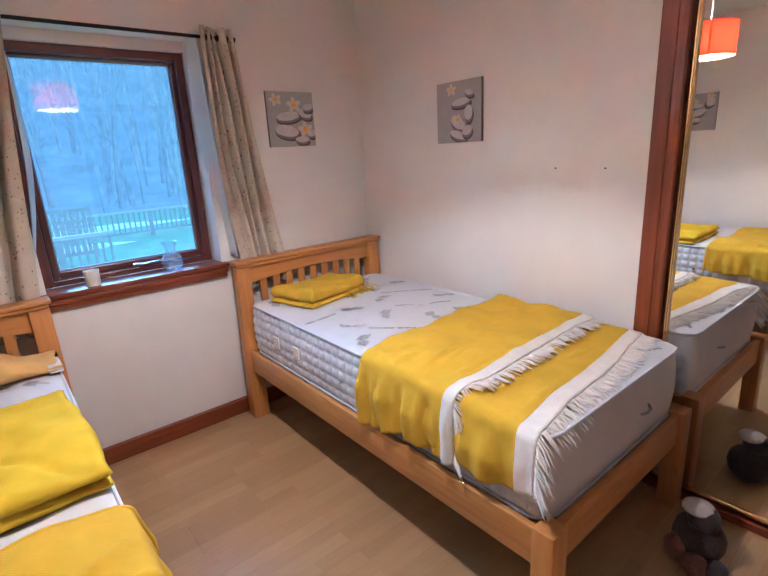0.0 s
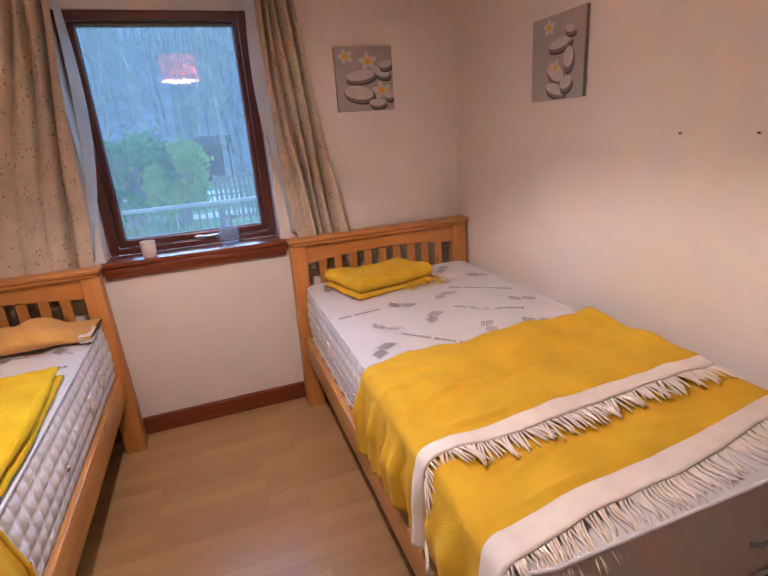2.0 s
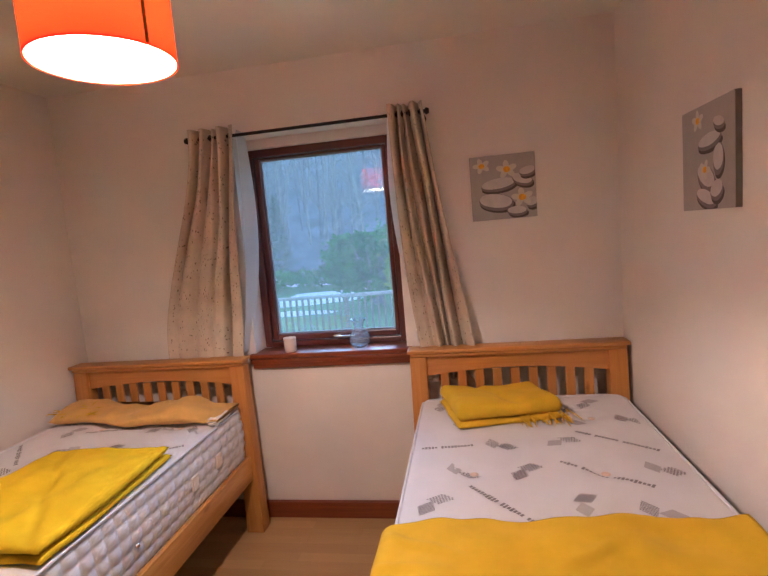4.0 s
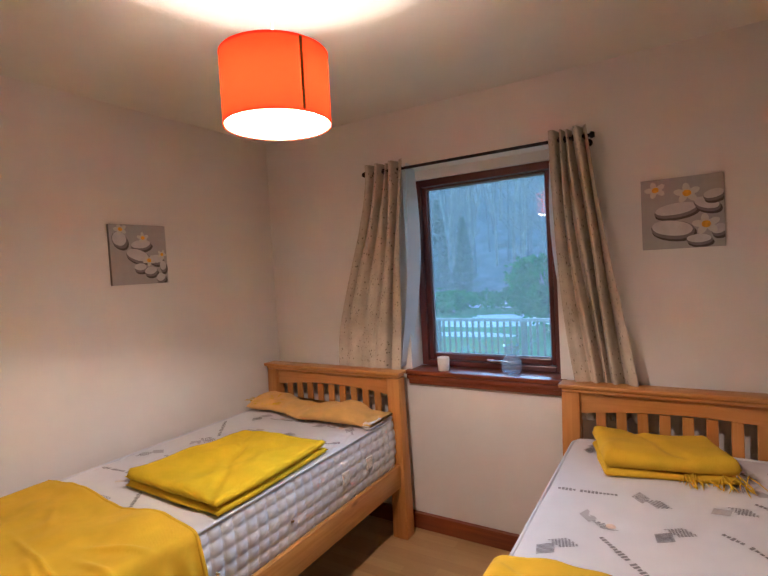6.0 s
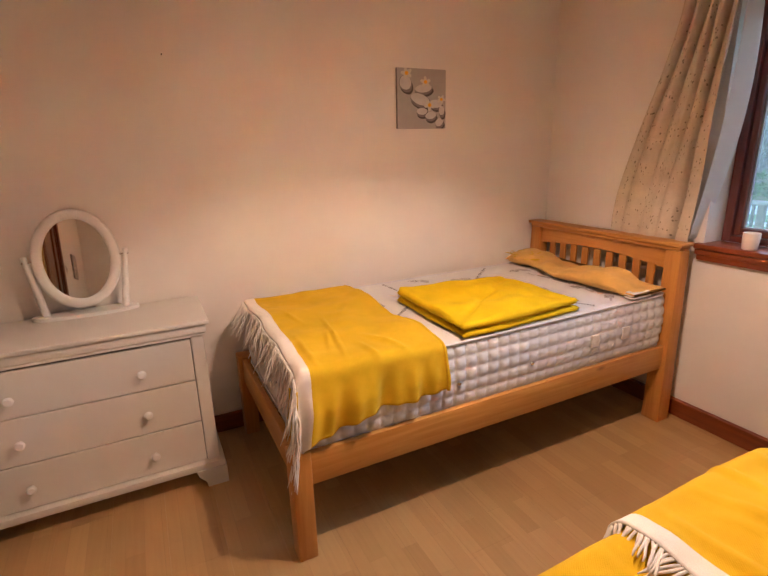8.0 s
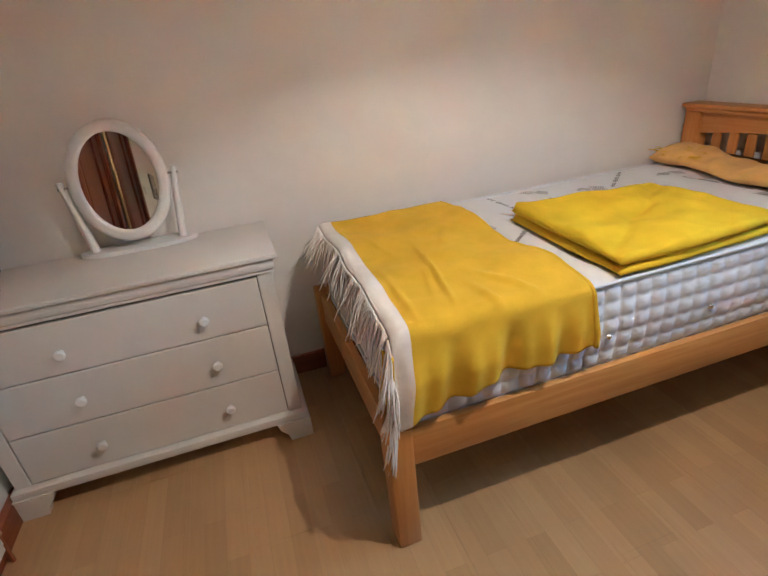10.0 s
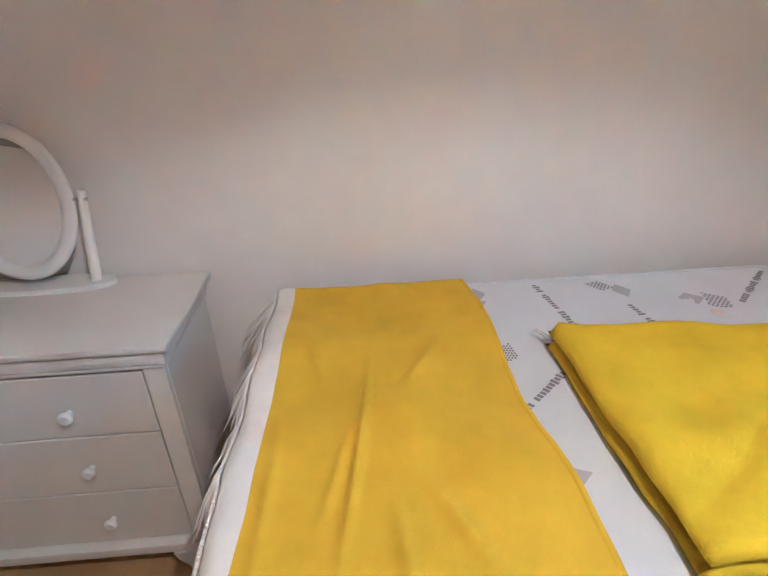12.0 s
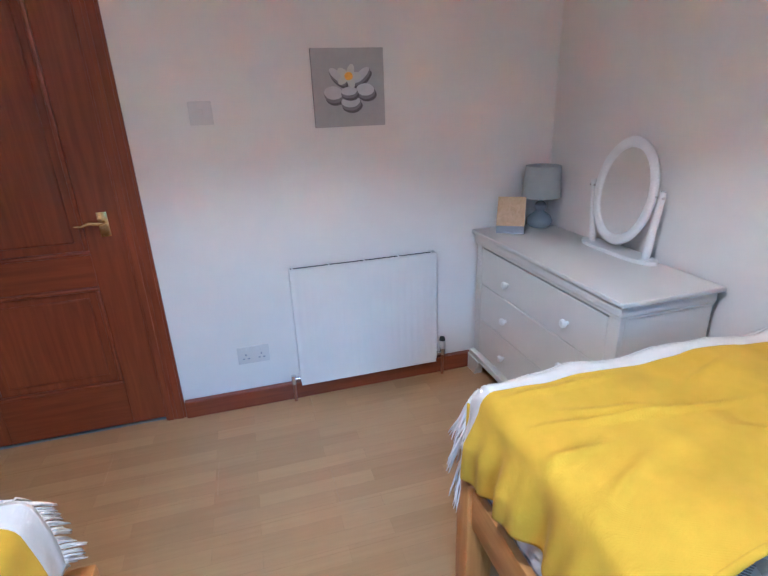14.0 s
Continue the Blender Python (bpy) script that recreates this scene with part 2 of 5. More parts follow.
def shade_material():
    m = bpy.data.materials.new("orange_shade_fabric")
    m.use_nodes = True
    nt = m.node_tree
    nt.nodes.clear()
    o = nt.nodes.new("ShaderNodeOutputMaterial")
    d = nt.nodes.new("ShaderNodeBsdfDiffuse")
    d.inputs[0].default_value = (0.84, 0.10, 0.006, 1)
    t = nt.nodes.new("ShaderNodeBsdfTranslucent")
    t.inputs[0].default_value = (1.0, 0.050, 0.0, 1)
    mx = nt.nodes.new("ShaderNodeMixShader")
    mx.inputs[0].default_value = 0.5
    n = nt.nodes.new("ShaderNodeTexNoise")
    n.inputs["Scale"].default_value = 400
    bp = nt.nodes.new("ShaderNodeBump")
    bp.inputs["Strength"].default_value = 0.2
    nt.links.new(n.outputs[0], bp.inputs["Height"])
    nt.links.new(bp.outputs[0], d.inputs["Normal"])
    nt.links.new(d.outputs[0], mx.inputs[1])
    nt.links.new(t.outputs[0], mx.inputs[2])
    nt.links.new(mx.outputs[0], o.inputs[0])
    return m


def curtain_material():
    """Beige cloth with small scattered printed sprigs."""
    m = mat("curtain_cloth", (0.54, 0.455, 0.355), 0.85, var=0.12, scale=11, bump=0.3, bump_scale=350, sheen=0.1)
    nt = m.node_tree
    b = nt.nodes["Principled BSDF"]
    src = b.inputs["Base Color"].links[0].from_socket
    tc = nt.nodes.new("ShaderNodeTexCoord")
    n = nt.nodes.new("ShaderNodeTexNoise")
    n.inputs["Scale"].default_value = 15
    nt.links.new(tc.outputs["UV"], n.inputs[0])
    v = nt.nodes.new("ShaderNodeTexVoronoi")
    v.inputs["Scale"].default_value = 42
    wob = nt.nodes.new("ShaderNodeTexNoise")
    wob.inputs["Scale"].default_value = 55
    nt.links.new(tc.outputs["UV"], wob.inputs[0])
    wm = nt.nodes.new("ShaderNodeMixRGB")
    wm.blend_type = "ADD"
    wm.inputs[0].default_value = 0.018
    nt.links.new(tc.outputs["UV"], wm.inputs[1])
    nt.links.new(wob.outputs["Color"], wm.inputs[2])
    nt.links.new(wm.outputs[0], v.inputs[0])
    r = nt.nodes.new("ShaderNodeValToRGB")
    r.color_ramp.elements[0].position, r.color_ramp.elements[1].position = 0.19, 0.27
    r.color_ramp.elements[0].color, r.color_ramp.elements[1].color = (1, 1, 1, 1), (0, 0, 0, 1)
    nt.links.new(v.outputs[0], r.inputs[0])
    r2 = nt.nodes.new("ShaderNodeValToRGB")
    r2.color_ramp.elements[0].position, r2.color_ramp.elements[1].position = 0.46, 0.52
    nt.links.new(n.outputs[0], r2.inputs[0])
    mu = nt.nodes.new("ShaderNodeMath")
    mu.operation = "MULTIPLY"
    nt.links.new(r.outputs[0], mu.inputs[0])
    nt.links.new(r2.outputs[0], mu.inputs[1])
    mu2 = nt.nodes.new("ShaderNodeMath")
    mu2.operation = "MULTIPLY"
    mu2.inputs[1].default_value = 0.92
    nt.links.new(mu.outputs[0], mu2.inputs[0])
    mx = nt.nodes.new("ShaderNodeMixRGB")
    mx.inputs[2].default_value = (0.17, 0.135, 0.10, 1)
    nt.links.new(mu2.outputs[0], mx.inputs[0])
    nt.links.new(src, mx.inputs[1])
    nt.links.new(mx.outputs[0], b.inputs["Base Color"])
    return m


M_FLOOR = floor_material()
# The pane's blue tint and translucent share put the outdoor haze into the glass.
M_GLASS = glass_material("window_glass", (0.78, 0.94, 1.0), 1.42, 0.075)
M_VASE = glass_material("vase_glass", (0.96, 0.97, 0.985), 1.6, 0.05)
M_SHADE = shade_material()
M_CURTAIN = curtain_material()
M_LINING = glass_material("curtain_lining")
M_LINING.node_tree.nodes.clear()
_o, _m = M_LINING.node_tree.nodes.new("ShaderNodeOutputMaterial"), M_LINING.node_tree.nodes.new("ShaderNodeMixShader")
_d, _t = M_LINING.node_tree.nodes.new("ShaderNodeBsdfDiffuse"), M_LINING.node_tree.nodes.new("ShaderNodeBsdfTranslucent")
_d.inputs[0].default_value, _t.inputs[0].default_value, _m.inputs[0].default_value = (0.82, 0.82, 0.82, 1), (0.85, 0.87, 0.9, 1), 0.45
_n = M_LINING.node_tree
_n.links.new(_d.outputs[0], _m.inputs[1]), _n.links.new(_t.outputs[0], _m.inputs[2]), _n.links.new(_m.outputs[0], _o.inputs[0])
M_SHADE_IN = bpy.data.materials.new("shade_lining")
M_SHADE_IN.use_nodes = True
_nt = M_SHADE_IN.node_tree
_nt.nodes.clear()
_o, _m = _nt.nodes.new("ShaderNodeOutputMaterial"), _nt.nodes.new("ShaderNodeMixShader")
_d, _t = _nt.nodes.new("ShaderNodeBsdfDiffuse"), _nt.nodes.new("ShaderNodeBsdfTranslucent")
_d.inputs[0].default_value, _t.inputs[0].default_value, _m.inputs[0].default_value = (0.78, 0.75, 0.70, 1), (0.9, 0.85, 0.8, 1), 0.10
_nt.links.new(_d.outputs[0], _m.inputs[1]), _nt.links.new(_t.outputs[0], _m.inputs[2]), _nt.links.new(_m.outputs[0], _o.inputs[0])
M_SEAM = mat("shade_seam", (0.20, 0.075, 0.01), 0.8)
M_BULB = bpy.data.materials.new("lit_bulb")
M_BULB.use_nodes = True
M_BULB.node_tree.nodes["Principled BSDF"].inputs["Emission Color"].default_value = (1, 0.74, 0.46, 1)
M_BULB.node_tree.nodes["Principled BSDF"].inputs["Emission Strength"].default_value = 90
M_GRASS = mat("lawn", (0.22, 0.44, 0.15), 0.9, color2=(0.12, 0.26, 0.08), scale=3, bump=1.0, bump_scale=40)
M_SNOW = mat("snow", (0.80, 0.82, 0.85), 0.7, var=0.05, scale=4, bump=0.5, bump_scale=10)
M_LEAF = mat("laurel_leaf", (0.10, 0.42, 0.08), 0.5, color2=(0.025, 0.13, 0.025), scale=2.5)
M_NEEDLE = mat("conifer_needle", (0.16, 0.24, 0.13), 0.6, color2=(0.09, 0.15, 0.08), scale=2.5)
M_LEAF2 = mat("bamboo_leaf", (0.34, 0.52, 0.07), 0.6, color2=(0.18, 0.34, 0.05), scale=2.5)
# Barks and slope are lightened, the slope also blued, to carry distance haze.
M_BARK = mat("tree_bark", (0.30, 0.31, 0.30), 0.9, var=0.35, scale=2, bump=0.8, bump_scale=30)
M_BARK2 = mat("pale_bark", (0.40, 0.39, 0.33), 0.9, var=0.35, scale=2, bump=0.8, bump_scale=30)
M_HILL = mat("hazy_woodland_floor", (0.33, 0.37, 0.40), 0.95, color2=(0.18, 0.20, 0.16), scale=0.5, bump=1.0, bump_scale=3)
# Fence top rails are paler than the posts and balusters.
M_RAIL = wood("pale_timber", (0.40, 0.37, 0.32), (0.55, 0.50, 0.43), 0.7, "x", knots=False)
M_DECK = wood("weathered_timber", (0.22, 0.195, 0.14), (0.34, 0.30, 0.22), 0.7, "x", knots=False)
M_SHED = mat("dark_shed_timber", (0.05, 0.045, 0.04), 0.8, var=0.2, scale=6)


# ---- mesh helpers ----
def part(name, bm, material, parent, label="", smooth=False, kind=""):
    me = bpy.data.meshes.new(name)
    bmesh.ops.recalc_face_normals(bm, faces=bm.faces)
    bm.to_mesh(me)
    bm.free()
    for mt in (material if isinstance(material, (list, tuple)) else [material]):
        me.materials.append(mt)
    if smooth:
        me.polygons.foreach_set("use_smooth", [True] * len(me.polygons))
        if smooth != "all":
            me.set_sharp_from_angle(angle=radians(38))
    ob = new(name, me)
    if parent:
        ob.parent = parent
    return tagged(ob, label, kind=kind)


def thing(name, label, category, at=(0, 0, 0), rz=0, group="", kind=""):
    e = new(name)
    e.empty_display_size = 0.1
    e.matrix_basis = pose(*at, 0, 0, rz)
    return tagged(e, label, category, group, kind)


def box(bm, x0, x1, y0, y1, z0, z1, bevel=0.0, seg=2, mi=0):
    vs = [bm.verts.new(c) for c in itertools.product((x0, x1), (y0, y1), (z0, z1))]
    fs = [bm.faces.new([vs[i] for i in q]) for q in ((0, 1, 3, 2), (4, 6, 7, 5), (0, 4, 5, 1), (2, 3, 7, 6), (0, 2, 6, 4), (1, 5, 7, 3))]
    for f in fs:
        f.material_index = mi
    if bevel:
        es = list({e for f in fs for e in f.edges})
        bmesh.ops.bevel(bm, geom=es, offset=bevel, segments=seg, profile=0.5, affect="EDGES", clamp_overlap=True)
    return fs


def boxes(*args, bevel=0.0):
    bm = bmesh.new()
    for a in args:
        box(bm, *a, bevel=bevel)
    return bm


def tube(bm, pts, radii, seg=8, caps=True, mi=0):
    rings = []
    for i, p in enumerate(pts):
        p = Vector(p)
        d = (Vector(pts[min(i + 1, len(pts) - 1)]) - Vector(pts[max(i - 1, 0)])).normalized()
        a = d.orthogonal().normalized() if i == 0 else (rings_a - d * rings_a.dot(d)).normalized()
        rings_a = a
        b = d.cross(a)
        r = radii[i] if isinstance(radii, (list, tuple)) else radii
        rings.append([bm.verts.new(p + (a * math.cos(k * math.tau / seg) + b * math.sin(k * math.tau / seg)) * r) for k in range(seg)])
    for r1, r2 in zip(rings, rings[1:]):
        for k in range(seg):
            bm.faces.new((r1[k], r1[(k + 1) % seg], r2[(k + 1) % seg], r2[k])).material_index = mi
    if caps:
        bm.faces.new(rings[0][::-1]).material_index = mi
        bm.faces.new(rings[-1]).material_index = mi


def lathe(bm, profile, center=(0, 0, 0), seg=32, mi=0):
    cx, cy, cz = center
    rings = []
    for r, z in profile:
        if r < 1e-5:
            rings.append([bm.verts.new((cx, cy, cz + z))])
        else:
            rings.append([bm.verts.new((cx + r * math.cos(k * math.tau / seg), cy + r * math.sin(k * math.tau / seg), cz + z)) for k in range(seg)])
    for a, b in zip(rings, rings[1:]):
        for k in range(seg):
            vs = [a[k % len(a)], a[(k + 1) % len(a)], b[(k + 1) % len(b)], b[k % len(b)]]
            vs = list(dict.fromkeys(vs))
            if len(vs) > 2:
                bm.faces.new(vs).material_index = mi


def sheet(bm, nu, nv, fn, thick=0.0, mi=None, uv=None):
    """A grid of fn(u, v) -> Vector, u and v from 0 to 1, made thick along its own normals."""
    P = [[Vector(fn(i / nu, j / nv)) for j in range(nv + 1)] for i in range(nu + 1)]
    layers = [[[bm.verts.new(p) for p in row] for row in P]]
    if thick:
        Q = []
        for i in range(nu + 1):
            row = []
            for j in range(nv + 1):
                du = P[min(i + 1, nu)][j] - P[max(i - 1, 0)][j]
                dv = P[i][min(j + 1, nv)] - P[i][max(j - 1, 0)]
                n = du.cross(dv)
                n = n.normalized() if n.length > 1e-12 else Vector((0, 0, 1))
                row.append(bm.verts.new(P[i][j] - n * thick))
            Q.append(row)
        layers.append(Q)
    ul = bm.loops.layers.uv.verify() if uv else None
    for L in layers:
        for i in range(nu):
            for j in range(nv):
                f = bm.faces.new((L[i][j], L[i + 1][j], L[i + 1][j + 1], L[i][j + 1]))
                f.material_index = mi(i / nu, j / nv) if mi else 0
                if uv:
                    for lp, (a, b) in zip(f.loops, ((i, j), (i + 1, j), (i + 1, j + 1), (i, j + 1))):
                        lp[ul].uv = uv(a / nu, b / nv)
    if thick:
        A, B = layers
        rim = [(i, 0) for i in range(nu)] + [(nu, j) for j in range(nv)] + [(i, nv) for i in range(nu, 0, -1)] + [(0, j) for j in range(nv, 0, -1)]
        for (i, j), (k, l) in zip(rim, rim[1:] + rim[:1]):
            f = bm.faces.new((A[i][j], A[k][l], B[k][l], B[i][j]))
            f.material_index = mi(min(i, nu - 1) / nu, min(j, nv - 1) / nv) if mi else 0


def nz(x, y, z=0.0):
    return noise.noise(Vector((x, y, z)))


# ---- the shell of the room ----
W, S, N, H = 2.89, -0.755, 2.50, 2.39
WX0, WX1, WZ0, WZ1 = 1.03, 1.85, 0.905, 2.06
T = 0.30


def setting(name, bm, material, label=""):
    return part(name, bm, material, None, label, kind="structure")


setting("wall_west", boxes((-0.12, 0, S - 0.12, N + T, 0, H)), M_WALL, "plain off-white painted plaster wall")
setting("wall_east", boxes((W, W + 0.12, 0.70, N + T, 0, H), (W, W + 0.12, S - 0.12, 0.70, 2.14, H)), M_WALL, "plain off-white painted plaster wall with two nails")
setting("wall_north", boxes((0, WX0, N, N + T, 0, H), (WX1, W, N, N + T, 0, H), (WX0, WX1, N, N + T, 0, WZ0 - 0.03), (WX0, WX1, N, N + T, WZ1, H)), M_WALL, "off-white painted wall around the window opening")
DX0, DX1, DZ = 1.95, 2.73, 2.04
setting("wall_south", boxes((0, DX0, S - 0.12, S, 0, H), (DX1, W, S - 0.12, S, 0, H), (DX0, DX1, S - 0.12, S, DZ, H)), M_WALL, "off-white painted wall with a doorway")
setting("ceiling", boxes((-0.12, W + 0.8, S - 0.12, N + T, H, H + 0.1)), M_CEIL, "plain white painted ceiling")
floor = setting("floor", boxes((-0.12, W + 0.8, S - 0.12, N + T, -0.12, -0.012)), M_HILL, "laminate floor of pale three-strip boards")
# the closet behind the mirror doors and the passage behind the door
setting("wall_closet", boxes((W + 0.72, W + 0.8, S - 0.12, 0.78, 0, H), (W + 0.12, W + 0.72, 0.70, 0.78, 0, H), (W, W + 0.72, S - 0.12, S - 0.04, 0, H)), M_WALL, "plain closet wall behind the mirror doors")
setting("wall_passage", boxes((1.7, 3.0, S - 0.30, S - 0.24, 0, H)), M_WALL, "plain wall behind the door")


def skirting(name, bm_args):
    bm = bmesh.new()
    for a in bm_args:
        box(bm, *a, bevel=0.004)
    return setting(name, bm, M_RED["y"] if abs(bm_args[0][1] - bm_args[0][0]) < 0.1 else M_RED["x"], "red-brown stained pine baseboard")


skirting("baseboard_west", [(0.0, 0.016, S, N - 0.016, 0, 0.095)])
skirting("baseboard_north", [(0.0, W, N - 0.030, N, 0, 0.090)])
skirting("baseboard_east", [(W - 0.016, W, 0.70, N - 0.016, 0, 0.095)])
skirting("baseboard_south", [(0.016, 1.862, S, S + 0.032, 0, 0.085)])

# ---- window ----
win = thing("window_1", "mahogany-stained timber window with one opening sash over a red-brown sill", "window", (0, 0, 0), kind="structure")
bm = bmesh.new()
fx0, fx1, fz0, fz1, fy0, fy1 = 1.035, 1.845, 0.925, 2.01, 2.625, 2.70
for a in ((fx0, fx0 + 0.04, fy0, fy1, fz0, fz1), (fx1 - 0.04, fx1, fy0, fy1, fz0, fz1)):
    box(bm, *a, bevel=0.004)
part("window_jambs", bm, M_FRAME["z"], win)
bm = bmesh.new()
for a in ((fx0 + 0.04, fx1 - 0.04, fy0, fy1, fz0, fz0 + 0.03), (fx0 + 0.04, fx1 - 0.04, fy0, fy1, fz1 - 0.04, fz1)):
    box(bm, *a, bevel=0.004)
part("window_rails", bm, M_FRAME["x"], win)
gx0, gx1, gz0, gz1 = 1.108, 1.780, 0.992, 1.955
sash = part("sash", boxes((fx0 + 0.043, gx0, 2.64, 2.695, fz0 + 0.033, fz1 - 0.043), (gx1, fx1 - 0.043, 2.64, 2.695, fz0 + 0.033, fz1 - 0.043), bevel=0.006), M_FRAME["z"], win)
part("sash_rails", boxes((gx0, gx1, 2.641, 2.694, fz0 + 0.033, gz0), (gx0, gx1, 2.641, 2.694, gz1, fz1 - 0.043), bevel=0.006), M_FRAME["x"], sash)
part("gasket", boxes((gx0 - 0.001, gx0 + 0.006, 2.66, 2.672, gz0, gz1), (gx1 - 0.006, gx1 + 0.001, 2.66, 2.672, gz0, gz1), (gx0 + 0.006, gx1 - 0.006, 2.66, 2.672, gz0 - 0.001, gz0 + 0.006), (gx0 + 0.006, gx1 - 0.006, 2.66, 2.672, gz1 - 0.006, gz1 + 0.001)), M_GREY, sash)
pane = part("pane", boxes((gx0 + 0.001, gx1 - 0.001, 2.673, 2.677, gz0 + 0.001, gz1 - 0.001)), M_GLASS, sash, "glass pane tinted and veiled to carry outdoor haze")
bm = bmesh.new()
box(bm, 1.43, 1.475, 2.630, 2.641, 0.962, 0.978, bevel=0.003)
tube(bm, [(1.452, 2.634, 0.970), (1.452, 2.612, 0.970), (1.47, 2.604, 0.970), (1.51, 2.602, 0.972), (1.56, 2.606, 0.974)], [0.006, 0.006, 0.007, 0.007, 0.005], 10)
part("window_handle", bm, M_CHROME, win, "white metal lever handle", True)
bm = bmesh.new()
box(bm, 1.0, 1.88, 2.462, 2.63, 0.900, 0.925, bevel=0.006)
box(bm, 1.015, 1.865, 2.476, 2.499, 0.845, 0.900, bevel=0.005)
box(bm, 1.008, 1.872, 2.468, 2.480, 0.872, 0.898, bevel=0.004)
part("window_sill", bm, M_RED["x"], win, "glossy red-brown window board", True)
part("head_board", boxes((WX0, WX1, 2.60, 2.66, 2.01, WZ1)), M_WALL, win, "cream board over the window frame")
part("outer_sill", boxes((WX0, WX1, 2.70, 2.86, 0.86, 0.91)), M_FRAME["x"], win)

# ---- door ----
door = thing("door_1", "closed red-brown stained panel door with a brass lever handle", "door", kind="structure")
bm = bmesh.new()
y0, y1 = S - 0.05, S - 0.012
st, L0, L1 = 0.14, DX0 + 0.006, DX1 - 0.006
for a in ((L0, L0 + st, y0, y1, 0.006, DZ - 0.004), (L1 - st, L1, y0, y1, 0.006, DZ - 0.004)):
    box(bm, *a, bevel=0.003)
leaf = part("leaf", bm, M_RED["z"], door)
part("rails", boxes((L0 + st, L1 - st, y0, y1, 0.006, 0.215), (L0 + st, L1 - st, y0, y1, 0.68, 0.815), (L0 + st, L1 - st, y0, y1, 1.90, DZ - 0.004), bevel=0.003), M_RED["x"], leaf)
for z0, z1 in ((0.215, 0.68), (0.815, 1.90)):
    bm = bmesh.new()
    box(bm, L0 + st, L1 - st, y0 + 0.012, y1 - 0.016, z0, z1)
    box(bm, L0 + st + 0.05, L1 - st - 0.05, y0 + 0.012, y1 - 0.008, z0 + 0.05, z1 - 0.05, bevel=0.007)
    part("panel", bm, M_RED["z"], leaf)
    bm = bmesh.new()
    for a in ((L0 + st, L1 - st, z0, z0 + 0.018), (L0 + st, L1 - st, z1 - 0.018, z1)):
        box(bm, a[0], a[1], y1 - 0.016, y1 + 0.006, a[2], a[3], bevel=0.006)
    for a in ((L0 + st, L0 + st + 0.018), (L1 - st - 0.018, L1 - st)):
        box(bm, a[0], a[1], y1 - 0.016, y1 + 0.004, z0 + 0.018, z1 - 0.018, bevel=0.006)
    part("moulding", bm, M_RED["x"], leaf, "", True)
bm = bmesh.new()
box(bm, 2.000, 2.040, y1, y1 + 0.006, 0.885, 0.985, bevel=0.003)
handle = part("door_handle", bm, M_BRASS, door, "polished brass lever handle", True)
bm = bmesh.new()
tube(bm, [(2.020, y1, 0.945), (2.020, y1 + 0.035, 0.945), (2.032, y1 + 0.045, 0.946), (2.06, y1 + 0.046, 0.950), (2.09, y1 + 0.044, 0.940), (2.115, y1 + 0.042, 0.941)], [0.009, 0.008, 0.008, 0.0075, 0.006, 0.004], 10)
part("lever", bm, M_BRASS, handle, "", True)


def architrave(name, pieces, m):
    bm = bmesh.new()
    for (u0, u1, v0, v1, vert) in pieces:
        for k, (a, b, d) in enumerate(((0.0, 1.0, 0.016), (0.12, 0.45, 0.021), (0.62, 0.9, 0.020))):
            if vert:
                box(bm, u0 + (u1 - u0) * a, u0 + (u1 - u0) * b, S, S + d, v0, v1, bevel=0.003)
            else:
                box(bm, u0, u1, S, S + d, v0 + (v1 - v0) * a, v0 + (v1 - v0) * b, bevel=0.003)
    return part(name, bm, m, door)


architrave("architrave", [(1.865, 1.954, 0, 2.045, True), (2.726, 2.815, 0, 2.045, True)], M_RED["z"])
architrave("architrave_head", [(1.865, 2.815, 2.047, 2.127, False)], M_RED["x"])
part("door_lining", boxes((DX0 - 0.005, DX0 + 0.003, S - 0.12, S - 0.001, 0, DZ), (DX1 - 0.003, DX1 + 0.005, S - 0.12, S - 0.001, 0, DZ)), M_RED["z"], door)

# ---- mirrored wardrobe on the east wall ----
ward = thing("wardrobe", "built-in wardrobe with brass-framed mirror doors in a red-brown surround", "wardrobe")
bm = bmesh.new()
wf0, wf1 = 0.60, 0.70
box(bm, W - 0.018, W + 0.10, wf0, wf1, 0, 2.14, bevel=0.003)
part("surround", bm, M_RED["z"], ward, "red-brown surround")
for a, b in ((0.604, 0.622), (0.640, 0.694)):
    bm = bmesh.new()
    box(bm, W - 0.023, W - 0.0185, a, b, 0, 2.14, bevel=0.002)
    part("moulding", bm, M_RED["z"], ward)
bm = bmesh.new()
box(bm, W - 0.018, W + 0.10, S, wf0, 2.06, 2.14, bevel=0.003)
part("header", bm, M_RED["y"], ward)
bm = bmesh.new()
box(bm, W - 0.022, W + 0.09, S, wf0, 0, 0.020, bevel=0.004)
box(bm, W - 0.022, W - 0.008, S, wf0, 0.020, 0.034, bevel=0.003)
part("track", bm, M_RED["y"], ward, "red-brown floor track")
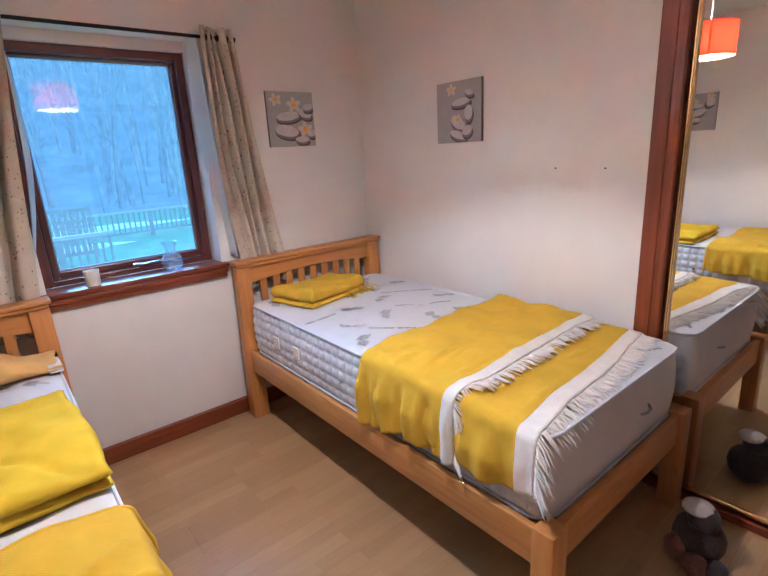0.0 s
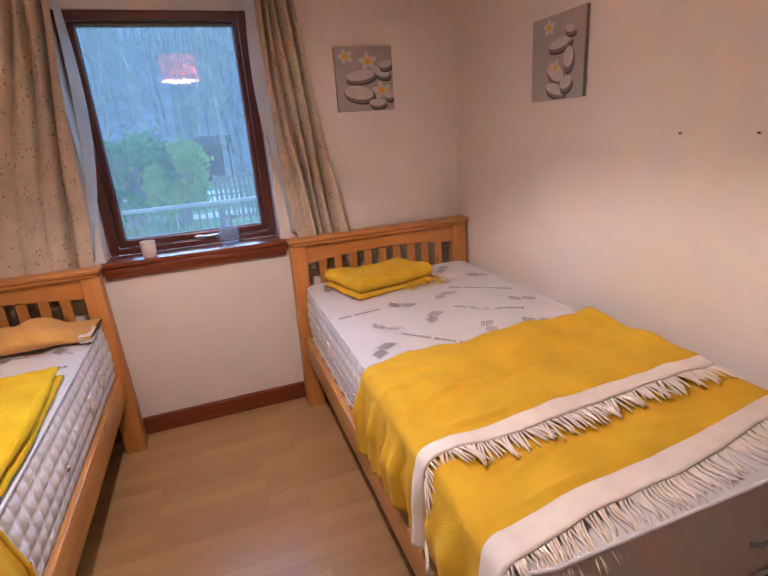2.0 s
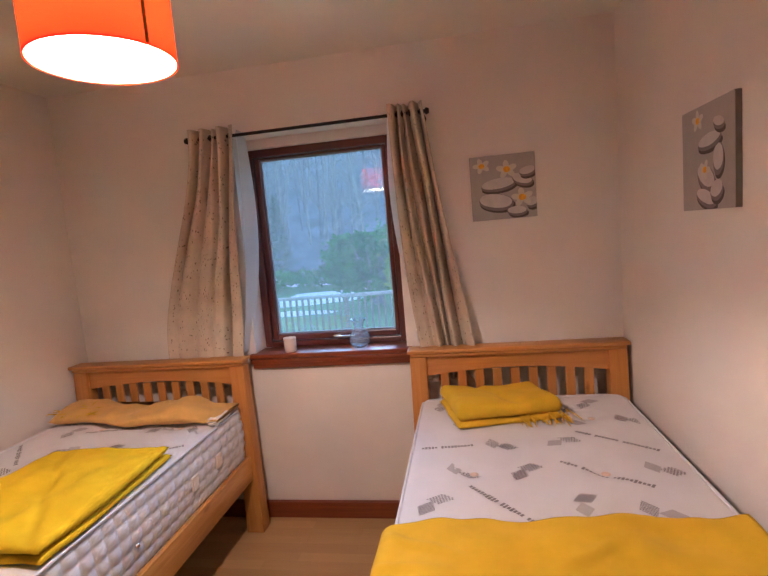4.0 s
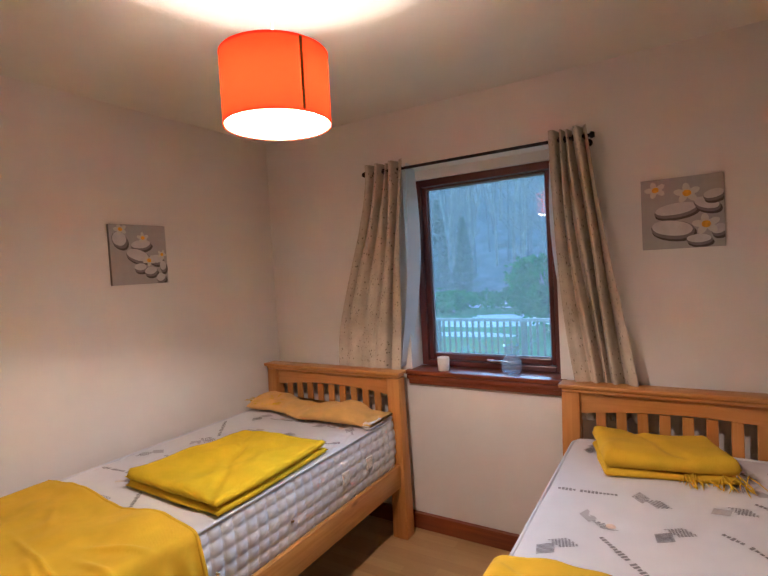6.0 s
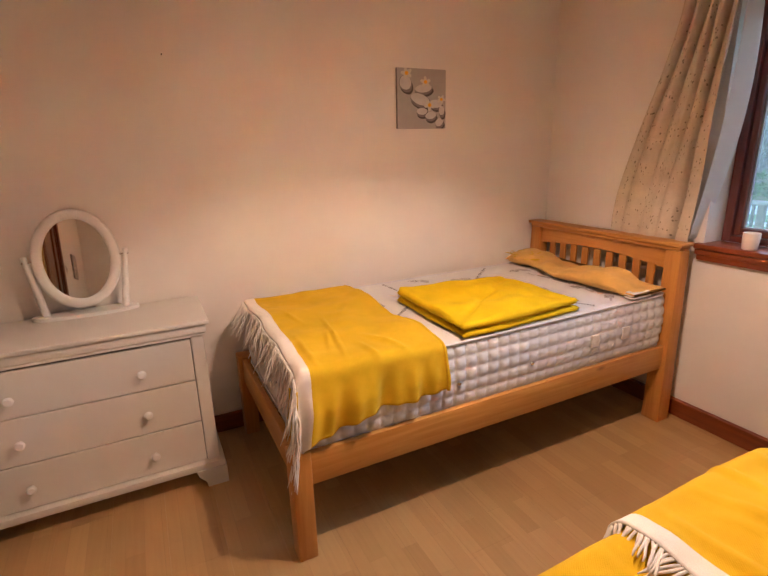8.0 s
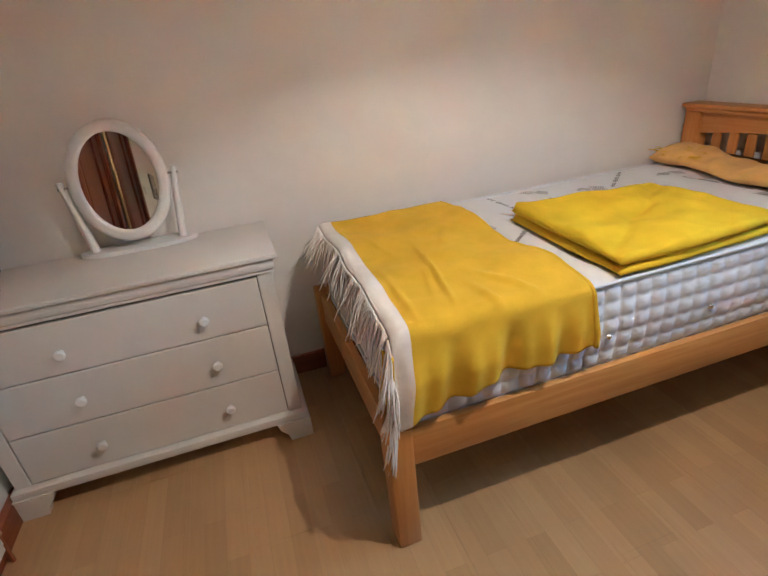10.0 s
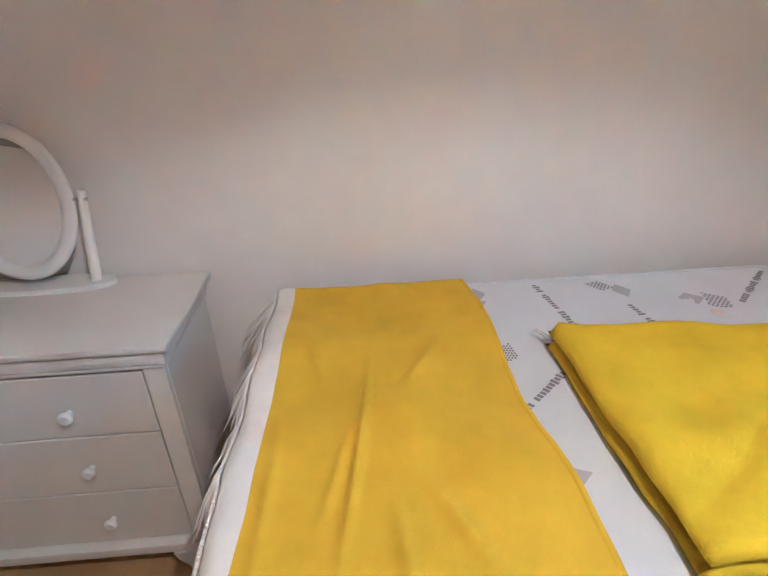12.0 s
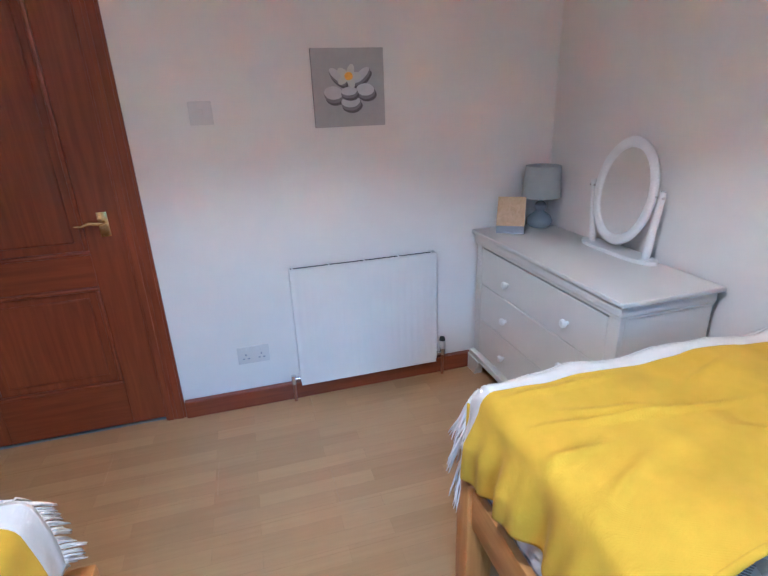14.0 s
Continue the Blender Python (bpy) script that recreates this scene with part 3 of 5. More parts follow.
for nm, a, b, x in (("mirror_door", -0.085, 0.596, W + 0.012), ("mirror_door", -0.750, -0.045, W + 0.05)):
    mir = part(nm, boxes((x, x + 0.004, a + 0.02, b - 0.02, 0.055, 2.03)), M_MIRROR, ward, "tall silvered mirror")
    bm = bmesh.new()
    for p, q in ((a, a + 0.020), (b - 0.020, b)):
        box(bm, x - 0.012, x + 0.014, p, q, 0.036, 2.05, bevel=0.005)
        box(bm, x - 0.018, x - 0.010, p + 0.006, q - 0.006, 0.036, 2.05, bevel=0.003)
    box(bm, x - 0.010, x + 0.012, a + 0.02, b - 0.02, 0.036, 0.055, bevel=0.004)
    box(bm, x - 0.010, x + 0.012, a + 0.02, b - 0.02, 2.03, 2.05, bevel=0.004)
    part("mirror_frame", bm, M_BRASS, mir, "slim brass frame", True)


# ---- beds ----
MZ0, MZ1 = 0.405, 0.690
BW = 1.01


def bed(name, at, label):
    """Local x from 0 to 1.01 across, y from 0 at the foot to 2.0 at the head."""
    e = thing(name, label, "bed", at, group="beds in the room")
    cap = bmesh.new()
    box(cap, 0.0, BW, 1.905, 2.003, 0.918, 0.936, bevel=0.005)
    box(cap, 0.012, BW - 0.012, 1.916, 1.998, 0.898, 0.918, bevel=0.008)
    head = part("headboard", cap, M_OAK["x"], e, "", True)

    bm = bmesh.new()
    n = 24
    a0, a1 = 0.088, BW - 0.088
    for i in range(n):
        u0, u1 = i / n, (i + 1) / n
        x0, x1 = a0 + (a1 - a0) * u0, a0 + (a1 - a0) * u1
        h0, h1 = 0.800 + 0.030 * math.sin(u0 * math.pi), 0.800 + 0.030 * math.sin(u1 * math.pi)
        vs = [bm.verts.new(c) for c in ((x0, 1.945, h0), (x1, 1.945, h1), (x1, 1.945, 0.898), (x0, 1.945, 0.898), (x0, 1.972, h0), (x1, 1.972, h1), (x1, 1.972, 0.898), (x0, 1.972, 0.898))]
        for q in ((0, 1, 2, 3), (5, 4, 7, 6), (1, 0, 4, 5)):
            bm.faces.new([vs[k] for k in q])
    bmesh.ops.remove_doubles(bm, verts=bm.verts, dist=0.0001)
    part("top_rail", bm, M_OAK["x"], head, "", True)
    part("lower_rail", boxes((a0, a1, 1.945, 1.972, 0.30, 0.52), bevel=0.004), M_OAK["x"], head)
    bm = bmesh.new()
    k = 9
    gap = (a1 - a0) / (k + 1)
    for i in range(k):
        cx = a0 + gap * (i + 1)
        slat_bm = bmesh.new()
        box(slat_bm, cx - 0.021, cx + 0.021, 1.952, 1.965, 0.518, 0.822, bevel=0.003)
        part("slat", slat_bm, M_OAK["z"], head)
    bm.free()
    for x0, x1 in ((0.01, 0.088), (BW - 0.088, BW - 0.01)):
        bm = bmesh.new()
        fs = box(bm, x0, x1, 1.925, 1.995, 0, 0.898, bevel=0.006)
        for v in bm.verts:
            if v.co.z < 0.2:
                sx = 1 if x0 < 0.3 else -1
                v.co.x += sx * 0.0
                v.co.y -= (0.2 - v.co.z) * 0.10 if v.co.y < 1.95 else 0
                v.co.x += (0.2 - v.co.z) * 0.08 * (1 if v.co.x > 0.5 else -1) * (1 if (v.co.x > 0.5) == (v.co.x > (x0 + x1) / 2) else 0)
        part("head_post", bm, M_OAK["z"], e, "", True)
    for x0, x1 in ((0.01, 0.088), (BW - 0.088, BW - 0.01)):
        bm = bmesh.new()
        box(bm, x0, x1, 0.0, 0.07, 0, 0.432, bevel=0.006)
        part("foot_post", bm, M_OAK["z"], e, "", True)
    part("foot_rail", boxes((0.088, BW - 0.088, 0.018, 0.045, 0.292, 0.42), bevel=0.004), M_OAK["x"], e, "", True)
    for x0, x1 in ((0.022, 0.047), (BW - 0.047, BW - 0.022)):
        bm = bmesh.new()
        box(bm, x0, x1, 0.07, 1.925, 0.292, 0.418, bevel=0.005)
        part("side_rail", bm, M_OAK_LIT, e, "", True)
        bm = bmesh.new()
        xa, xb = (0.047, 0.072) if x0 < 0.5 else (BW - 0.072, BW - 0.047)
        box(bm, xa, xb, 0.07, 1.925, 0.34, 0.385)
        part("ledge", bm, M_OAK["y"], e)
    for i in range(16):
        y = 0.12 + i * 0.118
        part("bed_slat", boxes((0.049, BW - 0.049, y, y + 0.07, 0.386, 0.402), bevel=0.002), M_SLAT, e, "" if i else "pale pine slat")
    return e


BED_W = (0.02, 0.425)
BED_E = (1.865, 0.445)
bed("bed", (*BED_W, 0), "light oak slatted single bed frame beside the white dresser")
bed("bed", (*BED_E, 0), "light oak slatted single bed frame beside the mirror doors")


def mtop(x, y, seed):
    """Height of a mattress top over its plain level; x and y from its corner, in metres."""
    edge = min(x, 0.90 - x, y, 1.86 - y)
    z = -0.006 * math.exp(-max(edge, 0) / 0.02) + 0.003 * nz(x * 4, y * 4, seed)
    for i in range(2):
        for j in range(4):
            cx, cy = 0.25 + 0.42 * i + (0.04 if j % 2 else -0.03), 0.24 + 0.46 * j
            d2 = (x - cx) ** 2 + (y - cy) ** 2
            z -= 0.020 * math.exp(-d2 / 0.0020)
    return z


def mattress(at, side, seed, label):
    """side: -1 or 1, which long side is away from the wall."""
    e = thing("mattress", label, "mattress", (*at, 0), group="mattresses on the beds")
    wid, lng, r = 0.90, 1.86, 0.05

    def outline(t):
        """Point and outward normal on the rounded outline, t from 0 to 1, from the foot corner at x=0 on round."""
        segs = [("l", (0, r), (0, lng - r), (-1, 0)), ("a", (r, lng - r), math.pi), ("l", (r, lng), (wid - r, lng), (0, 1)), ("a", (wid - r, lng - r), math.pi / 2), ("l", (wid, lng - r), (wid, r), (1, 0)), ("a", (wid - r, r), 0), ("l", (wid - r, 0), (r, 0), (0, -1)), ("a", (r, r), -math.pi / 2)]
        lens = [(Vector(s[1]) - Vector(s[2])).length if s[0] == "l" else r * math.pi / 2 for s in segs]
        d = (t % 1.0) * sum(lens)
        for s, l in zip(segs, lens):
            if d <= l + 1e-9:
                if s[0] == "l":
                    p = Vector(s[1]).lerp(Vector(s[2]), d / l)
                    return p, Vector(s[3]), (p.y, s[3])
                a = s[2] - d / r
                nrm = Vector((math.cos(a), math.sin(a)))
                p = Vector(s[1]) + nrm * r
                return p, nrm, (p.y, None)
            d -= l
        return Vector((0, r)), Vector((-1, 0)), (0, None)

    total = 2 * (wid + lng - 4 * r) + math.tau * r
    pitch = 0.053
    nu = int(total / 0.0066)
    nv = 36

    def wall(u, v):
        p, nrm, (py, sd) = outline(u)
        s = u * total
        z = MZ0 + 0.012 + (MZ1 - MZ0 - 0.026) * v
        bulge = 0.012 * math.sin(v * math.pi)
        q = 0.0
        if py > 0.03:
            a, b = s / pitch, v * 5
            puff = abs(math.sin(math.pi * a) * math.sin(math.pi * b))
            q = 0.0125 * puff ** 0.42 - 0.0055
        w = 1.0 if 0.03 < v < 0.97 else 0.3
        off = bulge + q * w
        return (p.x + nrm.x * off, p.y + nrm.y * off, z)

    bm = bmesh.new()
    sheet(bm, nu, nv, wall, mi=lambda u, v: 1 if outline(u)[0].y < 0.012 else 0)
    bmesh.ops.remove_doubles(bm, verts=bm.verts, dist=0.0002)
    part("quilted_border", bm, [M_TICK, M_TICK_END], e, "white tufted border, plain foot end coloured beige as shaded", "all")
    bm = bmesh.new()
    nx, ny = 46, 93

    def top(u, v):
        x, y = u * wid, v * lng
        cx, cy = min(max(x, r), wid - r), min(max(y, r), lng - r)
        d = math.hypot(x - cx, y - cy)
        if d > r:
            x, y = cx + (x - cx) * r / d, cy + (y - cy) * r / d
        return (x, y, MZ1 + mtop(x, y, seed))

    sheet(bm, nx, ny, top)
    part("top_panel", bm, M_TICK, e, "white ticking with grey printed marks", "all")
    bm = bmesh.new()
    sheet(bm, 4, 4, lambda u, v: (0.02 + u * (wid - 0.04), 0.02 + v * (lng - 0.04), MZ0 + 0.002))
    part("underside", bm, M_TICK, e)
    for nm, z in (("piping", MZ1 - 0.006), ("piping", MZ0 + 0.008)):
        bm = bmesh.new()
        n = 120
        pts = [(*(outline(i / n)[0] + outline(i / n)[1] * 0.004), z) for i in range(n + 1)]
        tube(bm, pts, 0.0055, 6, caps=False)
        part(nm, bm, M_TICK, e, "", "all")
    # printed marks: rows of lettering drawn as plain dashes, and small hatched blocks
    rnd = random.Random(seed)
    bm = bmesh.new()

    def flat(cx, cy, ang, w, h, mi, skew=0.0):
        c, s_ = math.cos(ang), math.sin(ang)
        vs = []
        for a, b in ((-w, -h), (w, -h), (w, h), (-w, h)):
            a += b * skew
            x, y = cx + (a * c - b * s_) / 2, cy + (a * s_ + b * c) / 2
            if not (0.03 < x < wid - 0.03 and 0.03 < y < lng - 0.03):
                return
            vs.append((x, y, MZ1 + mtop(x, y, seed) + 0.0014))
        bm.faces.new([bm.verts.new(p) for p in vs]).material_index = mi

    def block(cx, cy, ang, pattern, skew):
        """A slanted block of the print: solid (0), striped (1) or checked (2)."""
        c, s_ = math.cos(ang), math.sin(ang)
        put = lambda a, b, w, h, mi: flat(cx + a * c - b * s_, cy + a * s_ + b * c, ang, w, h, mi, skew)
        if pattern == 0:
            for k in range(4):
                b = (k - 1.5) * 0.0105
                put(b * skew, b, 0.050, 0.0106, 0)
        elif pattern == 1:
            for k in range(8):
                b = (k - 3.5) * 0.0058
                put(b * skew, b, 0.052, 0.0030, 1)
        else:
            for k in range(7):
                b = (k - 3) * 0.0064
                for m_ in range(6):
                    put(b * skew + (m_ - 2.5 + 0.5 * (k % 2)) * 0.0096, b, 0.0062, 0.0048, 1)

    for j in range(9):
        for i in range(4):
            cx = 0.10 + i * 0.215 + rnd.uniform(-0.02, 0.02) + (0.09 if j % 2 else 0)
            cy = 0.12 + j * 0.205 + rnd.uniform(-0.02, 0.02)
            ang = rnd.choice((0.55, -0.6, 2.3, 1.0, 0.1))
            c, s_ = math.cos(ang), math.sin(ang)
            if (i + 2 * j) % 3 == 0:
                for k in range(24):
                    if k in (5, 13):
                        continue
                    d = (k - 12) * 0.0122
                    flat(cx + d * c, cy + d * s_, ang, 0.0088, rnd.choice((0.013, 0.020, 0.013, 0.015)), 1)
            else:
                first = rnd.choice((0, 1, 2))
                block(cx - 0.028 * c, cy - 0.028 * s_, ang, first, 0.35)
                block(cx + 0.030 * c - 0.020 * s_, cy + 0.030 * s_ + 0.020 * c, ang, (first + 1 + rnd.randrange(2)) % 3, -0.45)
    part("print_pattern", bm, [M_PRINT, M_PRINT_DARK], e, "grey printed blocks and lettering", kind="stuff")
    for i, j in itertools.product(range(2), range(4)):
        cx, cy = 0.25 + 0.42 * i + (0.04 if j % 2 else -0.03), 0.24 + 0.46 * j
        bm = bmesh.new()
        zc = MZ1 + mtop(cx, cy, seed)
        lathe(bm, [(0, 0.006), (0.008, 0.006), (0.014, 0.004), (0.017, 0.0)], (cx, cy, zc), 16)
        part("tuft", bm, M_TUFT, e, "" if i or j else "tuft in a dimple, peach for the warm glow there", True)
    # side handles, vents and tag on the open side
    sx = 0 if side < 0 else wid
    for k, yy in enumerate((0.62, 0.99)):
        bm = bmesh.new()
        lathe(bm, [(0, 0.004), (0.006, 0.004), (0.009, 0.0), (0.0095, -0.003)], seg=14)
        for v in bm.verts:
            v.co = Vector((sx + side * (0.018 + v.co.z), yy + v.co.x, 0.52 + v.co.y))
        part("vent", bm, M_CHROME, e, "small metal eyelet vent", True)
    for yy in (0.45, 1.36, 1.56):
        bm = bmesh.new()
        box(bm, sx + side * 0.013, sx + side * 0.022, yy - 0.025, yy + 0.025, 0.515, 0.575, bevel=0.003)
        part("tag", bm, M_CREAM, e, "small stitched cloth tag")
    bm = bmesh.new()
    tube(bm, [(0.56, -0.014, 0.540), (0.575, -0.028, 0.545), (0.60, -0.030, 0.552), (0.62, -0.014, 0.555)], 0.005, 8)
    part("handle", bm, M_GREY, e, "small grey cord handle", True)
    return e


mattress((BED_W[0] + 0.065, BED_W[1] + 0.06), 1, 3, "white tufted single mattress on the oak bed by the dresser")
mattress((BED_E[0] + 0.065, BED_E[1] + 0.06), -1, 8, "white tufted single mattress on the oak bed by the mirrors")


# ---- throws ----
def fringe(name, parent, starts, direction, length, rnd, floor_fn=None, material=None, label="", thickness=0.0021):
    """Twisted wool strands from the given points; direction(i) gives their way."""
    bm = bmesh.new()
    for i, p in enumerate(starts):
        p = Vector(p)
        d = Vector(direction(i))
        l = length * rnd.uniform(0.7, 1.15)
        side_ = Vector((rnd.uniform(-0.3, 0.3), rnd.uniform(-0.3, 0.3), 0))
        pts = [p]
        for k in range(1, 6):
            q = pts[-1] + (d + side_ * (0.6 * math.sin(k * 1.4))).normalized() * l / 5
            if floor_fn:
                q.z = max(q.z, floor_fn(q.x, q.y) + 0.004)
            pts.append(q)
            d = d + Vector((0, 0, -0.05))
        tube(bm, pts, [f * thickness for f in (1.0, 1.1, 1.0, 0.95, 0.85, 0.45)], 5)
    return part(name, bm, material or M_CREAM, parent, label, "all", kind="stuff")


def crease(s, y, cs, cy, ang, length, width, height):
    """Height of one soft crease in a cloth."""
    c, d = math.cos(ang), math.sin(ang)
    a, b = (s - cs) * c + (y - cy) * d, -(s - cs) * d + (y - cy) * c
    return height * math.exp(-(b / width) ** 2 - (a / length) ** 2)


# place along the cloth and across it, turn, half length, half width and height of the creases
CREASES = [(0.63, 0.225, -0.10, 0.17, 0.008, 0.017), (0.68, 0.19, -0.22, 0.10, 0.010, 0.008), (0.74, 0.085, 0.03, 0.12, 0.010, 0.009), (0.36, 0.13, 0.25, 0.08, 0.010, 0.006), (0.40, 0.36, -0.5, 0.09, 0.014, 0.008), (0.80, 0.38, 0.5, 0.10, 0.013, 0.012), (0.86, 0.30, 0.15, 0.09, 0.012, 0.012)]


def drape(x_far, x_edge, side, drop, top_z, v0, v1, seed, lift=0.0, wr=0.006, foot_y=None):
    """Maps u (0 at the wall side, 1 at the hem) and v (0 foot, 1 head) to a point on a cloth over a mattress edge."""
    wtop = abs(x_edge - x_far)
    r = 0.035

    def fn(u, v):
        dr = drop(v)
        total = wtop + dr
        s = u * total
        vy = v0(u) + (v1(u) - v0(u)) * v
        y, z = vy, top_z + lift
        if s < wtop - r:
            x, flatn = x_far + side * s, 1.0
        elif s < wtop - r + r * math.pi / 2:
            a = (s - (wtop - r)) / r
            x, z, flatn = x_edge + side * (-r + r * math.sin(a)) + side * lift * math.sin(a), z - r * (1 - math.cos(a)), math.cos(a)
        else:
            q = s - (wtop - r + r * math.pi / 2)
            x, z, flatn = x_edge + side * lift, z - r - q, 0.0
            fold = 0.022 * min(1, q / 0.09)
            x += side * (fold * (0.75 + math.sin(v * 21 + seed + 2.5 * q) * 0.55 + 0.35 * math.sin(v * 47 + seed * 2) + 0.7 * nz(v * 6, q * 5, seed)))
        w = nz(s * 5, y * 5, seed) * 0.9 + nz(s * 12 + 4, y * 9, seed) * 0.35
        y_in = y - v0(u)
        ridge = sum(crease(s, y_in, *c) for c in CREASES)
        big = noise.noise(Vector((s * 2.2 + seed, y * 2.8, 1.7))) + 0.5 * noise.noise(Vector((s * 4.5, y * 6 + seed, 4.2)))
        hump = 0.015 * math.exp(-((s - 0.22) / 0.12) ** 2 - ((v - 0.97) / 0.07) ** 2)
        z += flatn * (max(0.0, w * wr * 2 + wr) + ridge + max(0, big) * wr * 1.6 + hump)
        if foot_y is not None and y < foot_y:
            d = foot_y - y
            rr = 0.04
            if d < rr * math.pi / 2:
                a = d / rr
                y, z = foot_y - rr * math.sin(a), z - rr * (1 - math.cos(a))
            else:
                y, z = foot_y - rr - 0.004, z - rr - (d - rr * math.pi / 2)
            y -= 0.008 * nz(u * 9, 2, seed)
        return Vector((x, y, z))

    return fn


# east bed: one throw folded over itself, so two layers, each ending in a cream band and fringe
ex0 = BED_E[0] + 0.065
rnd = random.Random(5)
throw_e = thing("throw", "mustard wool throw, cream bands, doubled across the bed beside mirror doors", "blanket")
low = drape(ex0 + 0.905, ex0 - 0.024, -1, lambda v: 0.165 + 0.05 * v + 0.015 * math.sin(v * 9), MZ1 + 0.004, lambda u: 0.645 - 0.17 * u + 0.045 * u * u + 0.005 * math.sin(u * 13), lambda u: 1.28, 2)
bm = bmesh.new()
sheet(bm, 110, 70, low, 0.004, mi=lambda u, v: 1 if v < 0.075 else 0)
part("lower_layer", bm, [M_MUSTARD, M_CREAM], throw_e, "mustard wool with a cream band", "all")
up = drape(ex0 + 0.885, ex0 - 0.028, -1, lambda v: 0.205 + 0.055 * v + 0.012 * math.sin(v * 8 + 1), MZ1 + 0.015, lambda u: 0.842 - 0.035 * u + 0.006 * math.sin(u * 9), lambda u: 1.340 - 0.045 * u + 0.006 * math.sin(u * 7), 6, lift=0.007, wr=0.013)
bm = bmesh.new()
sheet(bm, 110, 60, up, 0.005, mi=lambda u, v: 1 if v < 0.088 else 0)
part("upper_layer", bm, [M_MUSTARD, M_CREAM], throw_e, "mustard wool with a cream band", "all")
bm = bmesh.new()
N_ = 110
tube(bm, [up(i / N_, 0.995) + Vector((0, 0.003, -0.004)) for i in range(N_ + 1)], 0.0065, 8)
part("fold_edge", bm, M_MUSTARD, throw_e, "", "all")
fringe("fringe", throw_e, [low(min(1, (i + rnd.random()) / 170), 0) for i in range(170)], lambda i: (1.0 * nz(i * 0.22, 3.1) + rnd.uniform(-0.15, 0.15), -1, -0.55 if i < 133 else -0.9), 0.085, rnd, lambda x, y: (MZ1 if x > ex0 and y > 0.515 else 0), label="cream wool fringe", thickness=0.0027)
fringe("fringe", throw_e, [up(min(1, (i + rnd.random()) / 160), 0) for i in range(160)], lambda i: (1.0 * nz(i * 0.24, 7.7) + rnd.uniform(-0.10, 0.10), -1, 0.02 if i < 122 else -0.9), 0.066, rnd, lambda x, y: (MZ1 + 0.012 if x > ex0 else 0), label="cream wool fringe", thickness=0.0029)

# west bed: the throw over the foot end
wx0 = BED_W[0] + 0.065
throw_w = thing("throw", "mustard wool throw with cream fringe over the bed beside the dresser", "blanket")
tw = drape(wx0 + 0.012, wx0 + 0.918, 1, lambda v: 0.215 - 0.065 * v + 0.010 * math.sin(v * 9) + 0.02 * math.exp(-v * 8), MZ1 + 0.006, lambda u: 0.480 - 0.05 * u ** 4, lambda u: 1.010 + 0.022 * u + 0.007 * math.sin(u * 9), 11, lift=0.006, wr=0.010, foot_y=0.505)
bm = bmesh.new()
sheet(bm, 120, 90, tw, 0.006, mi=lambda u, v: 1 if v < 0.098 else 0)
part("cloth", bm, [M_MUSTARD, M_CREAM], throw_w, "mustard wool with a cream band", "all")
bm = bmesh.new()
tube(bm, [tw(i / N_, 0.995) + Vector((0, 0.002, -0.005)) for i in range(N_ + 1)], 0.0075, 8)
part("fold_edge", bm, M_MUSTARD, throw_w, "", "all")
fringe("fringe", throw_w, [tw(min(1, (i + rnd.random()) / 230), 0) + Vector((0, -0.004, 0)) for i in range(230)], lambda i: (0.7 * nz(i * 0.2, 5.5), -0.30 + 0.6 * nz(i * 0.14, 9.1) - (0.35 if i < 24 else 0), -0.9 if i > 23 else rnd.uniform(-1.2, -0.5)), 0.135, rnd, label="cream wool fringe", thickness=0.0028)
bm = bmesh.new()
sheet(bm, 12, 16, lambda u, v: Vector((wx0 + 0.855 + 0.075 * u - 0.02 * v * (1 - u), 0.462 - 0.010 * math.sin(u * 6) - 0.006 * v, 0.655 - (0.13 + 0.09 * u) * v)), 0.004)
part("hanging_corner", bm, M_MUSTARD, throw_w, "yellow corner of the lower fold", "all")


